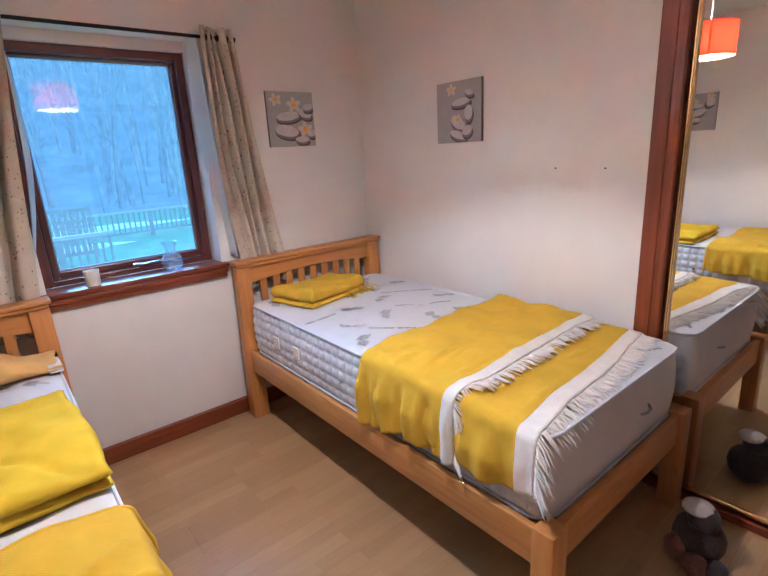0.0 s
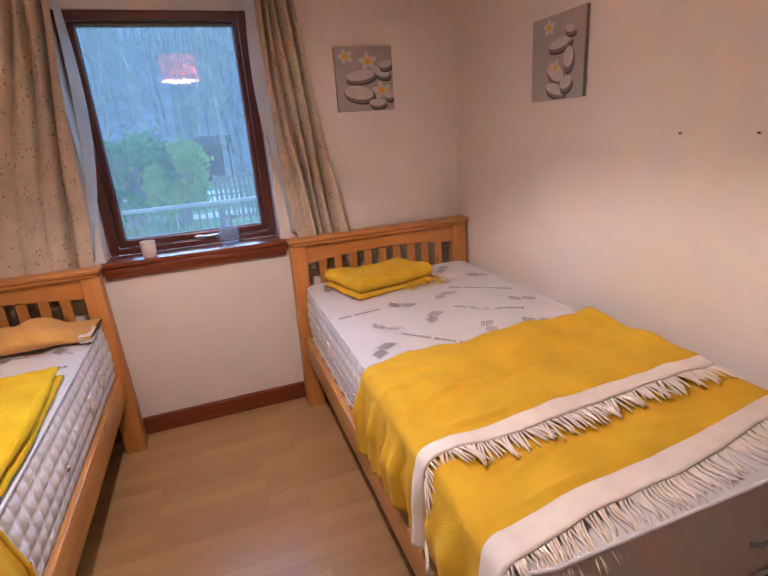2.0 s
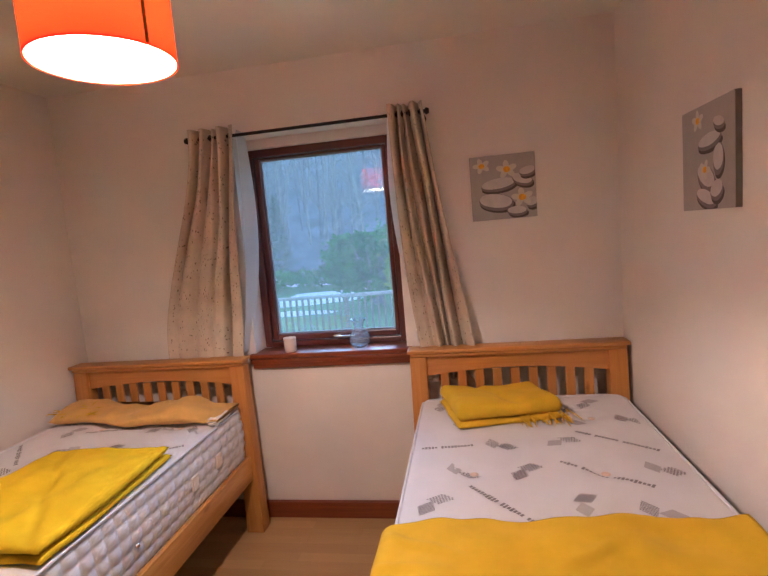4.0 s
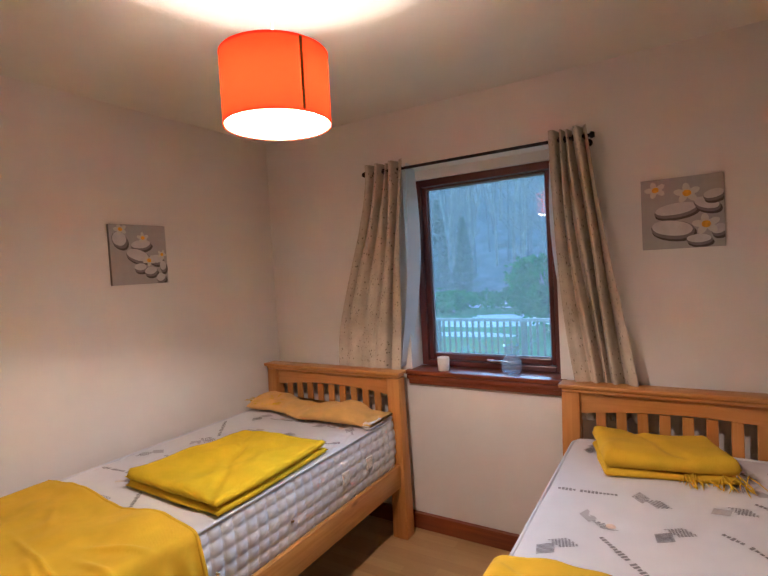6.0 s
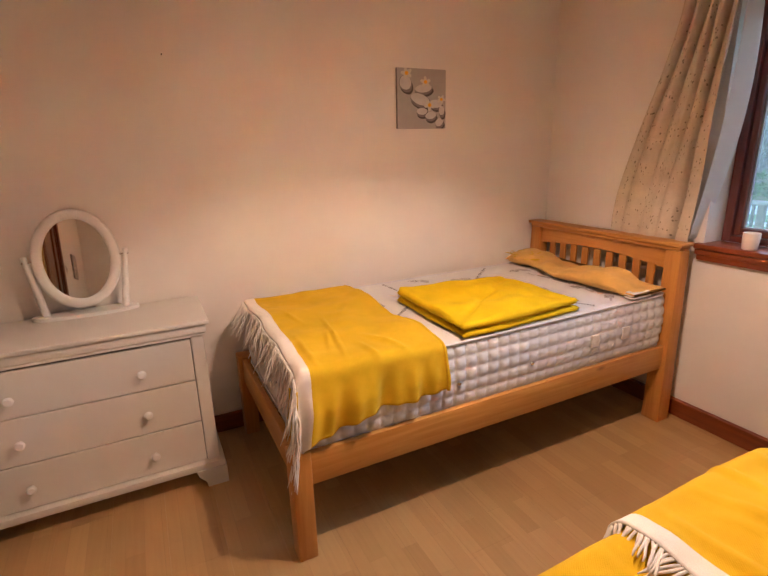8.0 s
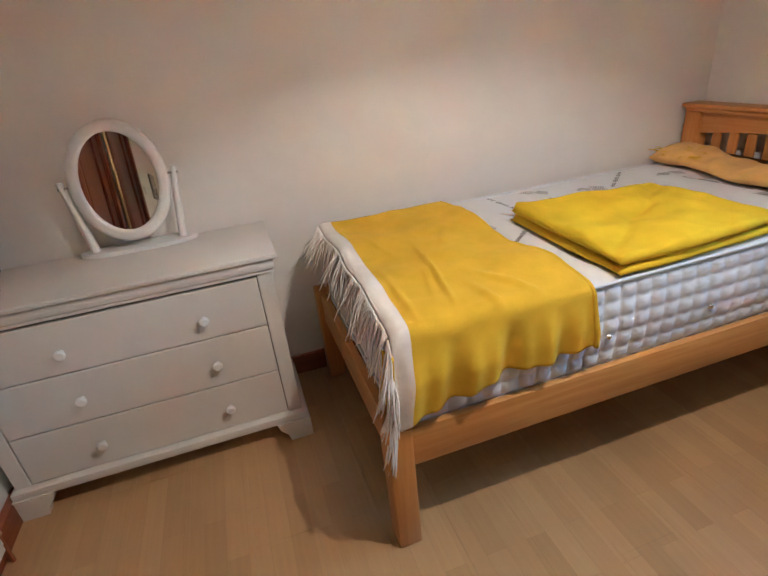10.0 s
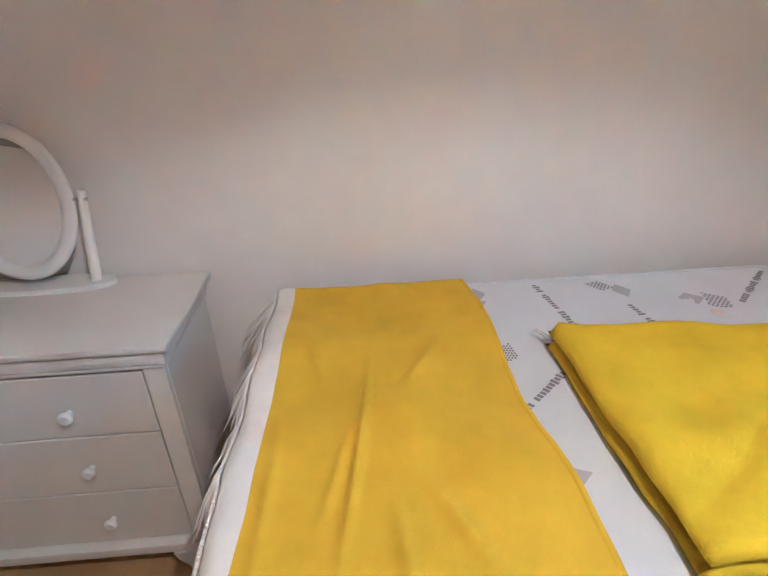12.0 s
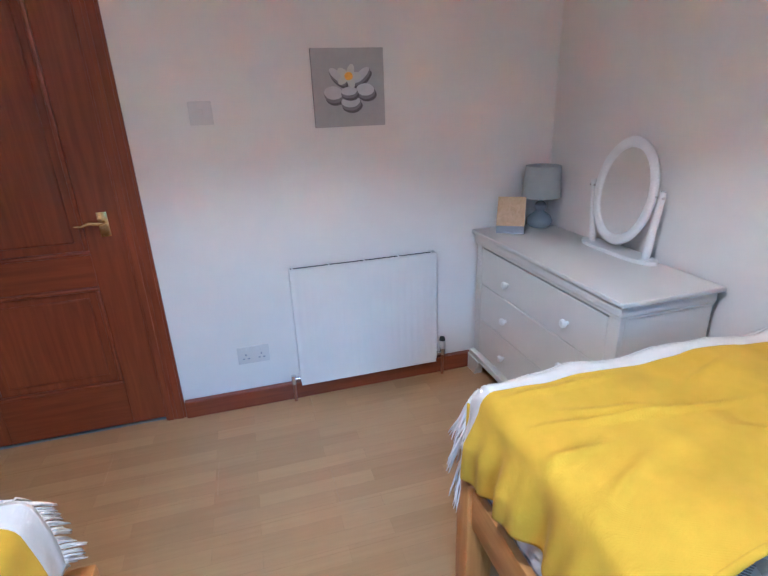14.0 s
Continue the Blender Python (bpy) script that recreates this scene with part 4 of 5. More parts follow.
def folded(name, label, corners, z0, cuts, material, seed, soft=0.10):
    """A folded blanket: stacked layers between four corners, joined by a rounded fold on the side from corner 0 to 1."""
    e = thing(name, label, "blanket")
    A, B, C, D = [Vector((*c, 0)) for c in corners]
    layers = len(cuts) - 1
    ctr = (A + B + C + D) / 4
    for k in range(layers):
        zb, t = z0 + cuts[k], cuts[k + 1] - cuts[k]
        bm = bmesh.new()
        ins = 0.010 * ((k * 7 + seed) % 3) * 0.4

        def face(u, v, k=k, ins=ins, zb=zb, t=t):
            p = A.lerp(B, u).lerp(D.lerp(C, u), v)
            du, dv = abs(u - 0.5) * 2, abs(v - 0.5) * 2
            edge = max(du, dv)
            rr = (1 - max(0, (edge - 1 + soft) / soft) ** 2) ** 0.5 if edge < 1 else 0
            z = zb + t * (0.5 + 0.5 * rr)
            crease = -math.exp(-((p.x - ctr.x) * 1.1 + (p.y - ctr.y) * 0.8 + 0.04 * nz(p.x * 9, p.y * 9, seed)) ** 2 / 0.0006)
            z += (k + 1) / layers * (0.020 * nz(p.x * 5, p.y * 5, seed) + 0.010 * nz(p.x * 12, p.y * 9, seed + 3) + 0.012 * crease) * rr
            p = ctr + (p - ctr) * (1 - ins + 0.055 * nz(p.x * 4, p.y * 4, seed + k * 0.25) * edge + 0.02 * nz(p.x * 11, p.y * 11, seed + k * 0.5) * edge)
            return Vector((p.x, p.y, max(z, zb + 0.004)))

        def under(u, v, k=k, zb=zb, t=t):
            q = face(u, v)
            du, dv = abs(u - 0.5) * 2, abs(v - 0.5) * 2
            edge = max(du, dv)
            rr = (1 - max(0, (edge - 1 + soft) / soft) ** 2) ** 0.5 if edge < 1 else 0
            return Vector((q.x, q.y, zb + t * (0.5 - 0.46 * rr)))

        n = 44
        tops = [[bm.verts.new(face(i / n, j / n)) for j in range(n + 1)] for i in range(n + 1)]
        bots = [[bm.verts.new(under(i / n, j / n)) for j in range(n + 1)] for i in range(n + 1)]
        for i in range(n):
            for j in range(n):
                bm.faces.new((tops[i][j], tops[i + 1][j], tops[i + 1][j + 1], tops[i][j + 1]))
                bm.faces.new((bots[i][j], bots[i][j + 1], bots[i + 1][j + 1], bots[i + 1][j]))
        bmesh.ops.remove_doubles(bm, verts=bm.verts, dist=0.0005)
        rim = [(i, 0) for i in range(n)] + [(n, j) for j in range(n)] + [(i, n) for i in range(n, 0, -1)] + [(0, j) for j in range(n, 0, -1)]
        for (i, j), (p, q) in zip(rim, rim[1:] + rim[:1]):
            vs = [x for x in dict.fromkeys((tops[i][j], tops[p][q], bots[p][q], bots[i][j])) if x.is_valid]
            if len(vs) == 4:
                try:
                    bm.faces.new(vs)
                except ValueError:
                    pass
        part("layer", bm, material, e, "", "all")
    return e


fold_w = folded("folded_blanket", "bright yellow fleece blanket folded square on the mattress by the dresser", ((1.00, 1.12), (0.44, 1.13), (0.495, 1.735), (0.975, 1.775)), MZ1, (0.0, 0.030, 0.070), M_LEMON, 4, 0.09)
fringe("fringe", fold_w, [Vector((0.455, 1.15, 0.715)).lerp(Vector((0.505, 1.73, 0.715)), (i + rnd.random()) / 100) for i in range(100)], lambda i: (-1, 0.8 * nz(i * 0.2, 4.4) + rnd.uniform(-0.2, 0.2), 0.1), 0.065, rnd, lambda x, y: MZ1, label="cream wool fringe")
fold_e = folded("folded_throw", "mustard wool throw folded small against the oak headboard", ((2.10, 1.985), (2.52, 2.08), (2.44, 2.34), (2.01, 2.29)), MZ1, (0.0, 0.028, 0.092), M_MUSTARD, 9, 0.16)
fringe("tassels", fold_e, [Vector((2.33 + 0.22 * rnd.random(), 2.055 + 0.04 * rnd.random(), 0.70 + 0.03 * rnd.random())) for i in range(46)], lambda i: (rnd.uniform(-0.3, 0.8), -0.9, -0.2), 0.07, rnd, lambda x, y: MZ1, M_MUSTARD, "mustard wool tassels")

ochre = thing("ochre_throw", "crumpled ochre wool throw rolled along the oak headboard", "blanket")
bm = bmesh.new()


def roll(u, v):
    x = 0.10 + 0.90 * u
    w = 0.115 + 0.02 * nz(u * 5, 1)
    cy = 2.20 - 0.03 * u + 0.02 * math.sin(u * 8)
    a = v * math.tau
    hgt = 0.036 + 0.015 * nz(u * 6, 3) + 0.010 * math.sin(u * 11)
    taper = min(1, (1 - abs(u - 0.5) * 2) / 0.08 + 0.25)
    return Vector((x, cy + w * math.cos(a), MZ1 + hgt + hgt * math.sin(a) * taper * (1 + 0.25 * nz(u * 9, a * 0.8)) + (0.012 * nz(u * 14, v * 7) if math.sin(a) > 0 else 0)))


sheet(bm, 70, 40, roll)
bmesh.ops.holes_fill(bm, edges=[e_ for e_ in bm.edges if e_.is_boundary], sides=0)
part("cloth", bm, M_OCHRE, ochre, "", "all")
part("cloth_end", boxes((0.955, 1.0, 2.07, 2.20, 0.700, 0.706), (0.95, 0.995, 2.075, 2.19, 0.710, 0.716), (0.952, 0.998, 2.08, 2.19, 0.720, 0.727), bevel=0.002), M_CREAM, ochre, "cream underside showing at the end")
fringe("tassels", ochre, [Vector((0.12 + 0.20 * rnd.random(), 2.11 + 0.10 * rnd.random(), 0.74 + 0.015 * rnd.random())) for i in range(60)], lambda i: (rnd.uniform(-0.7, 0.7), rnd.uniform(-1, 0.2), 0.2), 0.06, rnd, lambda x, y: MZ1 + 0.02, M_MUSTARD, "ochre wool tassels")

# ---- curtains ----
rod = thing("curtain_rod", "thin black iron curtain rod above the window", "curtain rod")
bm = bmesh.new()
tube(bm, [(0.84, 2.42, 2.052), (2.03, 2.42, 2.052)], 0.008, 12)
part("rail", bm, M_BLACK, rod, "", True)
for x in (0.84, 2.03):
    bm = bmesh.new()
    s_ = -1 if x < 1 else 1
    tube(bm, [(x, 2.42, 2.052), (x + s_ * 0.006, 2.42, 2.052), (x + s_ * 0.010, 2.42, 2.052), (x + s_ * 0.022, 2.42, 2.052)], [0.008, 0.015, 0.016, 0.011], 14)
    part("finial", bm, M_BLACK, rod, "", True)
for x in (0.855, 2.015):
    bm = bmesh.new()
    tube(bm, [(x, 2.42, 2.04), (x, 2.46, 2.035), (x, 2.499, 2.035)], 0.005, 8)
    lathe(bm, [(0, 0), (0.018, 0), (0.018, 0.005), (0, 0.005)], seg=16)
    for v in bm.verts:
        if abs(v.co.x) < 0.03:
            v.co = Vector((x + v.co.x, 2.499 - v.co.z, 2.035 + v.co.y))
    part("bracket", bm, M_BLACK, rod, "", True)


def curtain(label, xa, xb, folds, shape, lining):
    e = thing("curtain", label, "curtain", group="curtains at the window")

    def fn(u, v):
        l, r_ = shape(min(1.12, v * 1.157))
        x = l + (r_ - l) * u
        back = smooth_step(min(1, v / 0.80))
        wide = abs(r_ - l)
        deep = 0.0
        for u0, lean, sig, d0, d1 in folds:
            c = u0 + lean * v + 0.012 * math.sin(v * 7 + u0 * 20)
            s_ = 1.25 * sig / max(wide, 0.12) * (0.9 + 0.35 * v)
            deep += 1.35 * (d0 + (d1 - d0) * smooth_step(min(1, v * 1.3))) * math.exp(-((u - c) / s_) ** 2)
        soft = 0.007 * math.sin(u * 19 + 2.5 * v + xa * 5) + 0.010 * nz(u * 3, v * 4, 4)
        y = 2.378 + 0.040 * back + soft + min(deep, 0.075)
        if v > 0.93:
            y += 0.01 * math.sin(u * 25) * (v - 0.93) / 0.07
        return Vector((x + 0.006 * math.sin(v * 6 + u * 9), min(y, 2.492), 2.094 - 1.33 * v - 0.006 * math.sin(u * 14) * v))

    bm = bmesh.new()
    sheet(bm, 170, 50, fn, 0.002, uv=lambda u, v: (u * 0.9, v * 1.33))
    part("cloth", bm, M_CURTAIN, e, "beige cloth with small brown sprigs", "all")
    bm = bmesh.new()

    def lf(u, v):
        return lining(u, v)

    sheet(bm, 20, 40, lf, 0.002)
    part("lining", bm, M_LINING, e, "white lining turned towards the window", "all")
    for k, (u, _, _, d0, _) in enumerate(folds):
        bm = bmesh.new()
        p = fn(u + 0.02, 0.032)
        n = 18
        tube(bm, [(p.x, 2.42 + 0.013 * math.cos(a), 2.052 + 0.013 * math.sin(a)) for a in [i * math.tau / n for i in range(n + 1)]], 0.0035, 6, caps=False)
        part("eyelet", bm, M_BLACK, e, "" if k else "dark metal eyelet", "all")
    return e


def smooth_step(v):
    return v * v * (3 - 2 * v)


curtain("wide beige sprigged eyelet curtain drawn aside, gathered at its top", 0.86, 1.10, [(0.13, -0.02, 0.010, 0.055, 0.006), (0.40, -0.08, 0.013, 0.060, 0.012), (0.58, 0.05, 0.010, 0.050, 0.010), (0.80, 0.02, 0.010, 0.052, 0.058)],
        lambda v: (0.865 - 0.295 * smooth_step(min(1, v * 0.97)) ** 0.9, 1.100 - 0.105 * v),
        lambda u, v: Vector((1.085 - 0.10 * v + 0.03 * math.sin(v * 3) + u * 0.030 * math.sin(v * math.pi), 2.44 + 0.10 * u, 2.085 - 1.14 * v)))
curtain("narrow beige sprigged eyelet curtain drawn aside in deep folds", 1.86, 2.02, [(0.20, 0.05, 0.009, 0.050, 0.020), (0.40, 0.02, 0.010, 0.058, 0.062), (0.60, -0.01, 0.009, 0.052, 0.060), (0.85, -0.06, 0.009, 0.045, 0.050)],
        lambda v: (1.862 + 0.07 * v ** 1.2 - 0.02 * math.sin(v * math.pi), 2.02 + 0.165 * v),
        lambda u, v: Vector((1.862 - 0.035 * u * math.sin(min(1, v * 1.2) * math.pi) + 0.06 * v ** 1.3 - 0.02 * u, 2.44 + 0.08 * u, 2.085 - 1.13 * v)))

# ---- pendant lamp ----
lamp = thing("pendant_lamp", "lit pendant lamp with an orange drum shade on the ceiling", "lamp", (1.475, 1.023, 0))
R_, LZ0, LZ1 = 0.137, 1.893, 2.072
bm = bmesh.new()
lathe(bm, [(R_, LZ0), (R_, LZ1)], seg=64)
shade = part("shade", bm, M_SHADE, lamp, "glowing orange fabric drum shade", "all")
bm = bmesh.new()
lathe(bm, [(R_ - 0.003, LZ0 + 0.002), (R_ - 0.003, LZ1 - 0.002)], seg=64)
part("lining", bm, M_SHADE_IN, shade, "white inner lining", "all")
bm = bmesh.new()
lathe(bm, [(R_ - 0.002, LZ0 + 0.001), (R_ + 0.001, LZ0), (R_ + 0.001, LZ0 + 0.004), (R_ - 0.002, LZ0 + 0.004)], seg=64)
part("rim", bm, M_SHADE, shade, "", True)
bm = bmesh.new()
lathe(bm, [(R_ - 0.002, LZ1 - 0.004), (R_ + 0.001, LZ1 - 0.004), (R_ + 0.001, LZ1), (R_ - 0.002, LZ1)], seg=64)
part("rim", bm, M_SHADE, shade, "", True)
bm = bmesh.new()
a0 = math.radians(-22)
sheet(bm, 3, 8, lambda u, v: (math.cos(a0 + u * 0.06) * (R_ + 0.0012), math.sin(a0 + u * 0.06) * (R_ + 0.0012), LZ0 + 0.004 + v * (LZ1 - LZ0 - 0.008)))
part("seam", bm, M_SEAM, shade, "dark vertical seam")
bm = bmesh.new()
for k in range(3):
    a = k * math.tau / 3 + 0.4
    tube(bm, [(0.02 * math.cos(a), 0.02 * math.sin(a), 2.045), ((R_ - 0.002) * math.cos(a), (R_ - 0.002) * math.sin(a), 2.068)], 0.0015, 6)
part("spider", bm, M_CHROME, lamp)
bm = bmesh.new()
lathe(bm, [(0, 1.984), (0.012, 1.985), (0.020, 1.990), (0.022, 1.998), (0.018, 2.010), (0.012, 2.020), (0, 2.020)], seg=24)
part("bulb", bm, M_BULB, lamp, "lit frosted bulb", "all")
bm = bmesh.new()
tube(bm, [(0, 0, 2.020), (0, 0, 2.06)], 0.016, 16)
tube(bm, [(0, 0, 2.06), (0, 0, H - 0.02)], 0.003, 8)
lathe(bm, [(0, H - 0.028), (0.03, H - 0.026), (0.048, H - 0.012), (0.05, H - 0.001), (0, H - 0.001)], seg=28)
part("cord_and_rose", bm, M_PLASTIC, lamp, "white cord, lampholder and ceiling rose", True)

# ---- dresser ----
dr = thing("dresser", "white painted chest of three wide drawers with round knobs", "dresser")
X0, X1, Y0, Y1, DH = 0.040, 0.402, -0.715, 0.258, 0.755
bm = bmesh.new()
box(bm, X0, X1 - 0.02, Y0, Y1, 0.10, 0.70, bevel=0.002)
body = part("body", bm, M_WHITE, dr)
part("front_stile", boxes((X1 - 0.02, X1, Y0, Y0 + 0.05, 0.10, 0.70), bevel=0.003), M_WHITE, dr)
part("front_stile", boxes((X1 - 0.02, X1, Y1 - 0.05, Y1, 0.10, 0.70), bevel=0.003), M_WHITE, dr)
part("top", boxes((X0 - 0.012, 0.424, -0.740, 0.284, DH - 0.018, DH), bevel=0.005), M_WHITE, dr, "", True)
bm = bmesh.new()
for d, z0, z1 in ((0.006, 0.686, 0.700), (0.011, 0.700, 0.737)):
    box(bm, X0, X1 + d, Y0 - d * 0.9, Y1 + d, z0, z1, bevel=0.004)
part("cornice", bm, M_WHITE, dr, "", True)
bm = bmesh.new()
box(bm, X0, X1 + 0.026, Y0 - 0.01, Y1 + 0.018, 0.080, 0.112, bevel=0.005)
part("plinth", bm, M_WHITE, dr, "", True)
for yy, s_ in ((Y0 - 0.012, 1), (Y1 + 0.022, -1)):
    bm = bmesh.new()
    prof = [(0, 0), (0.085, 0), (0.092, 0.030), (0.115, 0.055), (0.125, 0.085), (0, 0.085)]
    f1 = [bm.verts.new((X1 - 0.01, yy + s_ * a, b)) for a, b in prof]
    f2 = [bm.verts.new((X1 + 0.032, yy + s_ * a, b)) for a, b in prof]
    bm.faces.new(f1), bm.faces.new(f2[::-1])
    for k in range(6):
        bm.faces.new((f1[k], f1[(k + 1) % 6], f2[(k + 1) % 6], f2[k]))
    box(bm, X0, X1 - 0.01, min(yy, yy + s_ * 0.022), max(yy, yy + s_ * 0.022), 0, 0.085)
    part("bracket_foot", bm, M_WHITE, dr)
# Dark board behind the drawers paints the shade in their gaps.
part("gap_shade", boxes((X1 - 0.022, X1 - 0.012, Y0 + 0.05, Y1 - 0.05, 0.112, 0.68)), M_GROOVE, dr)
for k, (z0, z1) in enumerate(((0.497, 0.676), (0.306, 0.493), (0.116, 0.302))):
    d = part("drawer", boxes((X1 - 0.016, X1 - 0.001, Y0 + 0.053, Y1 - 0.053, z0, z1), bevel=0.003), M_WHITE, dr, "" if k else "flat white drawer front")
    for yy in (-0.413, 0.013):
        bm = bmesh.new()
        zc = (0.573, 0.395, 0.205)[k]
        lathe(bm, [(0.008, 0), (0.007, 0.010), (0.013, 0.014), (0.0165, 0.020), (0.0165, 0.025), (0.012, 0.030), (0, 0.031)], seg=18)
        for v in bm.verts:
            v.co = Vector((X1 - 0.002 + v.co.z, yy + v.co.x, zc + v.co.y))
        part("knob", bm, M_WHITE_GLOSS, d, "round white knob", True)

# ---- toilet mirror on the dresser ----
tm = thing("dressing_mirror", "white oval swing mirror on a stand on the dresser", "mirror", (0.072, -0.160, DH), 0)
bm = bmesh.new()
out = []
for k in range(40):
    a = k * math.tau / 40
    cx, sy = math.cos(a), math.sin(a)
    out.append((0.045 * cx * (1.0 if cx < 0 else 1.15) , 0.198 * math.copysign(abs(sy) ** 0.6, sy)))
lo, hi = [bm.verts.new((x, y, 0.0)) for x, y in out], [bm.verts.new((x, y, 0.014)) for x, y in out]
bm.faces.new(lo[::-1]), bm.faces.new(hi)
for k in range(40):
    bm.faces.new((lo[k], lo[(k + 1) % 40], hi[(k + 1) % 40], hi[k]))
part("base", bm, M_WHITE_GLOSS, tm, "", True)
for s_ in (-1, 1):
    bm = bmesh.new()
    tube(bm, [(0, s_ * 0.146, 0.012), (0, s_ * 0.163, 0.15), (0, s_ * 0.180, 0.265)], [0.015, 0.013, 0.011], 12)
    part("upright", bm, M_WHITE_GLOSS, tm, "", True)
    bm = bmesh.new()
    tube(bm, [(0.004, s_ * 0.190, 0.243), (0.004, s_ * 0.155, 0.243)], 0.005, 10)
    part("pivot", bm, M_CHROME, tm, "", True)
tilt = math.radians(8)


def oval(a, ry, rz_, off=0.0):
    y, z = ry * math.cos(a), rz_ * math.sin(a)
    return Vector((0.004 - z * math.sin(tilt) + off, y, 0.239 + z * math.cos(tilt)))


bm = bmesh.new()
ring_n, sec = 56, 10
rings = []
for k in range(ring_n):
    a = k * math.tau / ring_n
    c = oval(a, 0.139, 0.184)
    nrm = (oval(a, 0.164, 0.209) - c).normalized()
    ax = Vector((math.cos(tilt), 0, math.sin(tilt)))
    rings.append([bm.verts.new(c + nrm * 0.020 * math.cos(b) + ax * 0.010 * math.sin(b)) for b in [j * math.tau / sec for j in range(sec)]])
for k in range(ring_n):
    for j in range(sec):
        bm.faces.new((rings[k][j], rings[k][(j + 1) % sec], rings[(k + 1) % ring_n][(j + 1) % sec], rings[(k + 1) % ring_n][j]))
fr = part("oval_frame", bm, M_WHITE_GLOSS, tm, "", "all")
bm = bmesh.new()
bm.faces.new([bm.verts.new(oval(k * math.tau / 48, 0.124, 0.169, 0.0)) for k in range(48)])
part("mirror_glass", bm, M_MIRROR, fr, "oval mirror glass")

# ---- small lamp and box on the dresser ----
tl = thing("table_lamp", "small unlit grey ceramic lamp with grey shade on the dresser", "lamp", (0.105, -0.655, DH))
bm = bmesh.new()
lathe(bm, [(0, 0), (0.045, 0), (0.056, 0.012), (0.060, 0.030), (0.052, 0.052), (0.030, 0.068), (0.020, 0.080), (0.026, 0.092), (0.028, 0.104), (0.020, 0.118), (0.010, 0.124), (0.010, 0.16), (0, 0.16)], seg=32)
part("base", bm, M_LAMP_BASE, tl, "glossy grey gourd base", True)
bm = bmesh.new()
lathe(bm, [(0.090, 0.145), (0.088, 0.147), (0.078, 0.288), (0.080, 0.290), (0.091, 0.147), (0.090, 0.145)], seg=40)
part("shade", bm, M_LAMP_SHADE, tl, "grey cloth shade", True)

bx = thing("wedge_box", "pale wooden wedge-topped box with grey sides on the dresser", "box", (0.275, -0.632, DH), 58)
prof = [(0.055, 0.0), (0.055, 0.034), (-0.045, 0.150), (-0.062, 0.146), (-0.050, 0.0)]
bm = bmesh.new()
f1 = [bm.verts.new((x, -0.062, z)) for x, z in prof]
f2 = [bm.verts.new((x, 0.062, z)) for x, z in prof]
bm.faces.new(f1), bm.faces.new(f2[::-1])
for k in range(5):
    bm.faces.new((f1[k], f1[(k + 1) % 5], f2[(k + 1) % 5], f2[k]))
part("body", bm, M_GREY, bx, "grey sides")
bm = bmesh.new()
vs = [bm.verts.new(p) for p in ((0.057, -0.064, 0.037), (0.057, 0.064, 0.037), (-0.044, 0.064, 0.154), (-0.044, -0.064, 0.154))]
vs2 = [bm.verts.new(v.co + Vector((-0.006, 0, -0.004))) for v in vs]
bm.faces.new(vs), bm.faces.new(vs2[::-1])
for k in range(4):
    bm.faces.new((vs[k], vs[(k + 1) % 4], vs2[(k + 1) % 4], vs2[k]))
part("lid", bm, M_TAN, bx, "pale wood sloping face")

# ---- radiator ----
rad = thing("radiator", "white panel radiator on the wall beside the dresser", "radiator")
RX0, RX1, RZ0, RZ1 = 0.635, 1.322, 0.095, 0.672
bm = bmesh.new()


def panel(u, v):
    x = RX0 + (RX1 - RX0) * u
    z = RZ0 + (RZ1 - RZ0) * v
    rib = 0.0016 * (0.5 - 0.5 * math.cos(u * 20 * math.tau)) if 0.06 < v < 0.93 else 0
    return Vector((x, -0.676 - rib, z))


sheet(bm, 200, 20, panel, -0.012)
part("front_panel", bm, M_RAD, rad, "ribbed white enamel panel", True)
part("side_cover", boxes((RX0 - 0.003, RX0, -0.733, -0.674, RZ0 + 0.02, RZ1 + 0.004), bevel=0.001), M_RAD, rad)
part("side_cover", boxes((RX1, RX1 + 0.003, -0.733, -0.674, RZ0 + 0.02, RZ1 + 0.004), bevel=0.001), M_RAD, rad)
bm = bmesh.new()
box(bm, RX0, RX1, -0.690, -0.676, RZ1 - 0.002, RZ1 + 0.004)
for k in range(5):
    x = RX0 + 0.01 + k * 0.165
    box(bm, x, x + 0.006, -0.735, -0.690, RZ1 - 0.004, RZ1 + 0.002)
part("top_grille", bm, M_RAD, rad)
# Dark filler added for the shadow line behind the front panel.
part("shade_filler", boxes((RX0 + 0.004, RX1 - 0.004, -0.7215, -0.6905, RZ0 + 0.03, RZ1 - 0.001)), M_DARK, rad, "dark filler for the shade inside the radiator")
part("back_panel", boxes((RX0 + 0.01, RX1 - 0.01, -0.733, -0.722, RZ0 + 0.02, RZ1 - 0.03), bevel=0.002), M_RAD, rad)
part("wall_bracket", boxes((RX0 + 0.12, RX0 + 0.15, -0.755, -0.733, 0.15, 0.6)), M_RAD, rad)
part("wall_bracket", boxes((RX1 - 0.15, RX1 - 0.12, -0.755, -0.733, 0.15, 0.6)), M_RAD, rad)
bm = bmesh.new()
tube(bm, [(RX0 - 0.045, -0.705, 0.115), (RX0 - 0.045, -0.705, 0.150)], [0.013, 0.013], 14)
tube(bm, [(RX0 - 0.045, -0.705, 0.125), (RX0, -0.705, 0.125)], 0.009, 10)
v_ = part("valve", bm, M_CHROME, rad, "chrome radiator valve", True)
bm = bmesh.new()
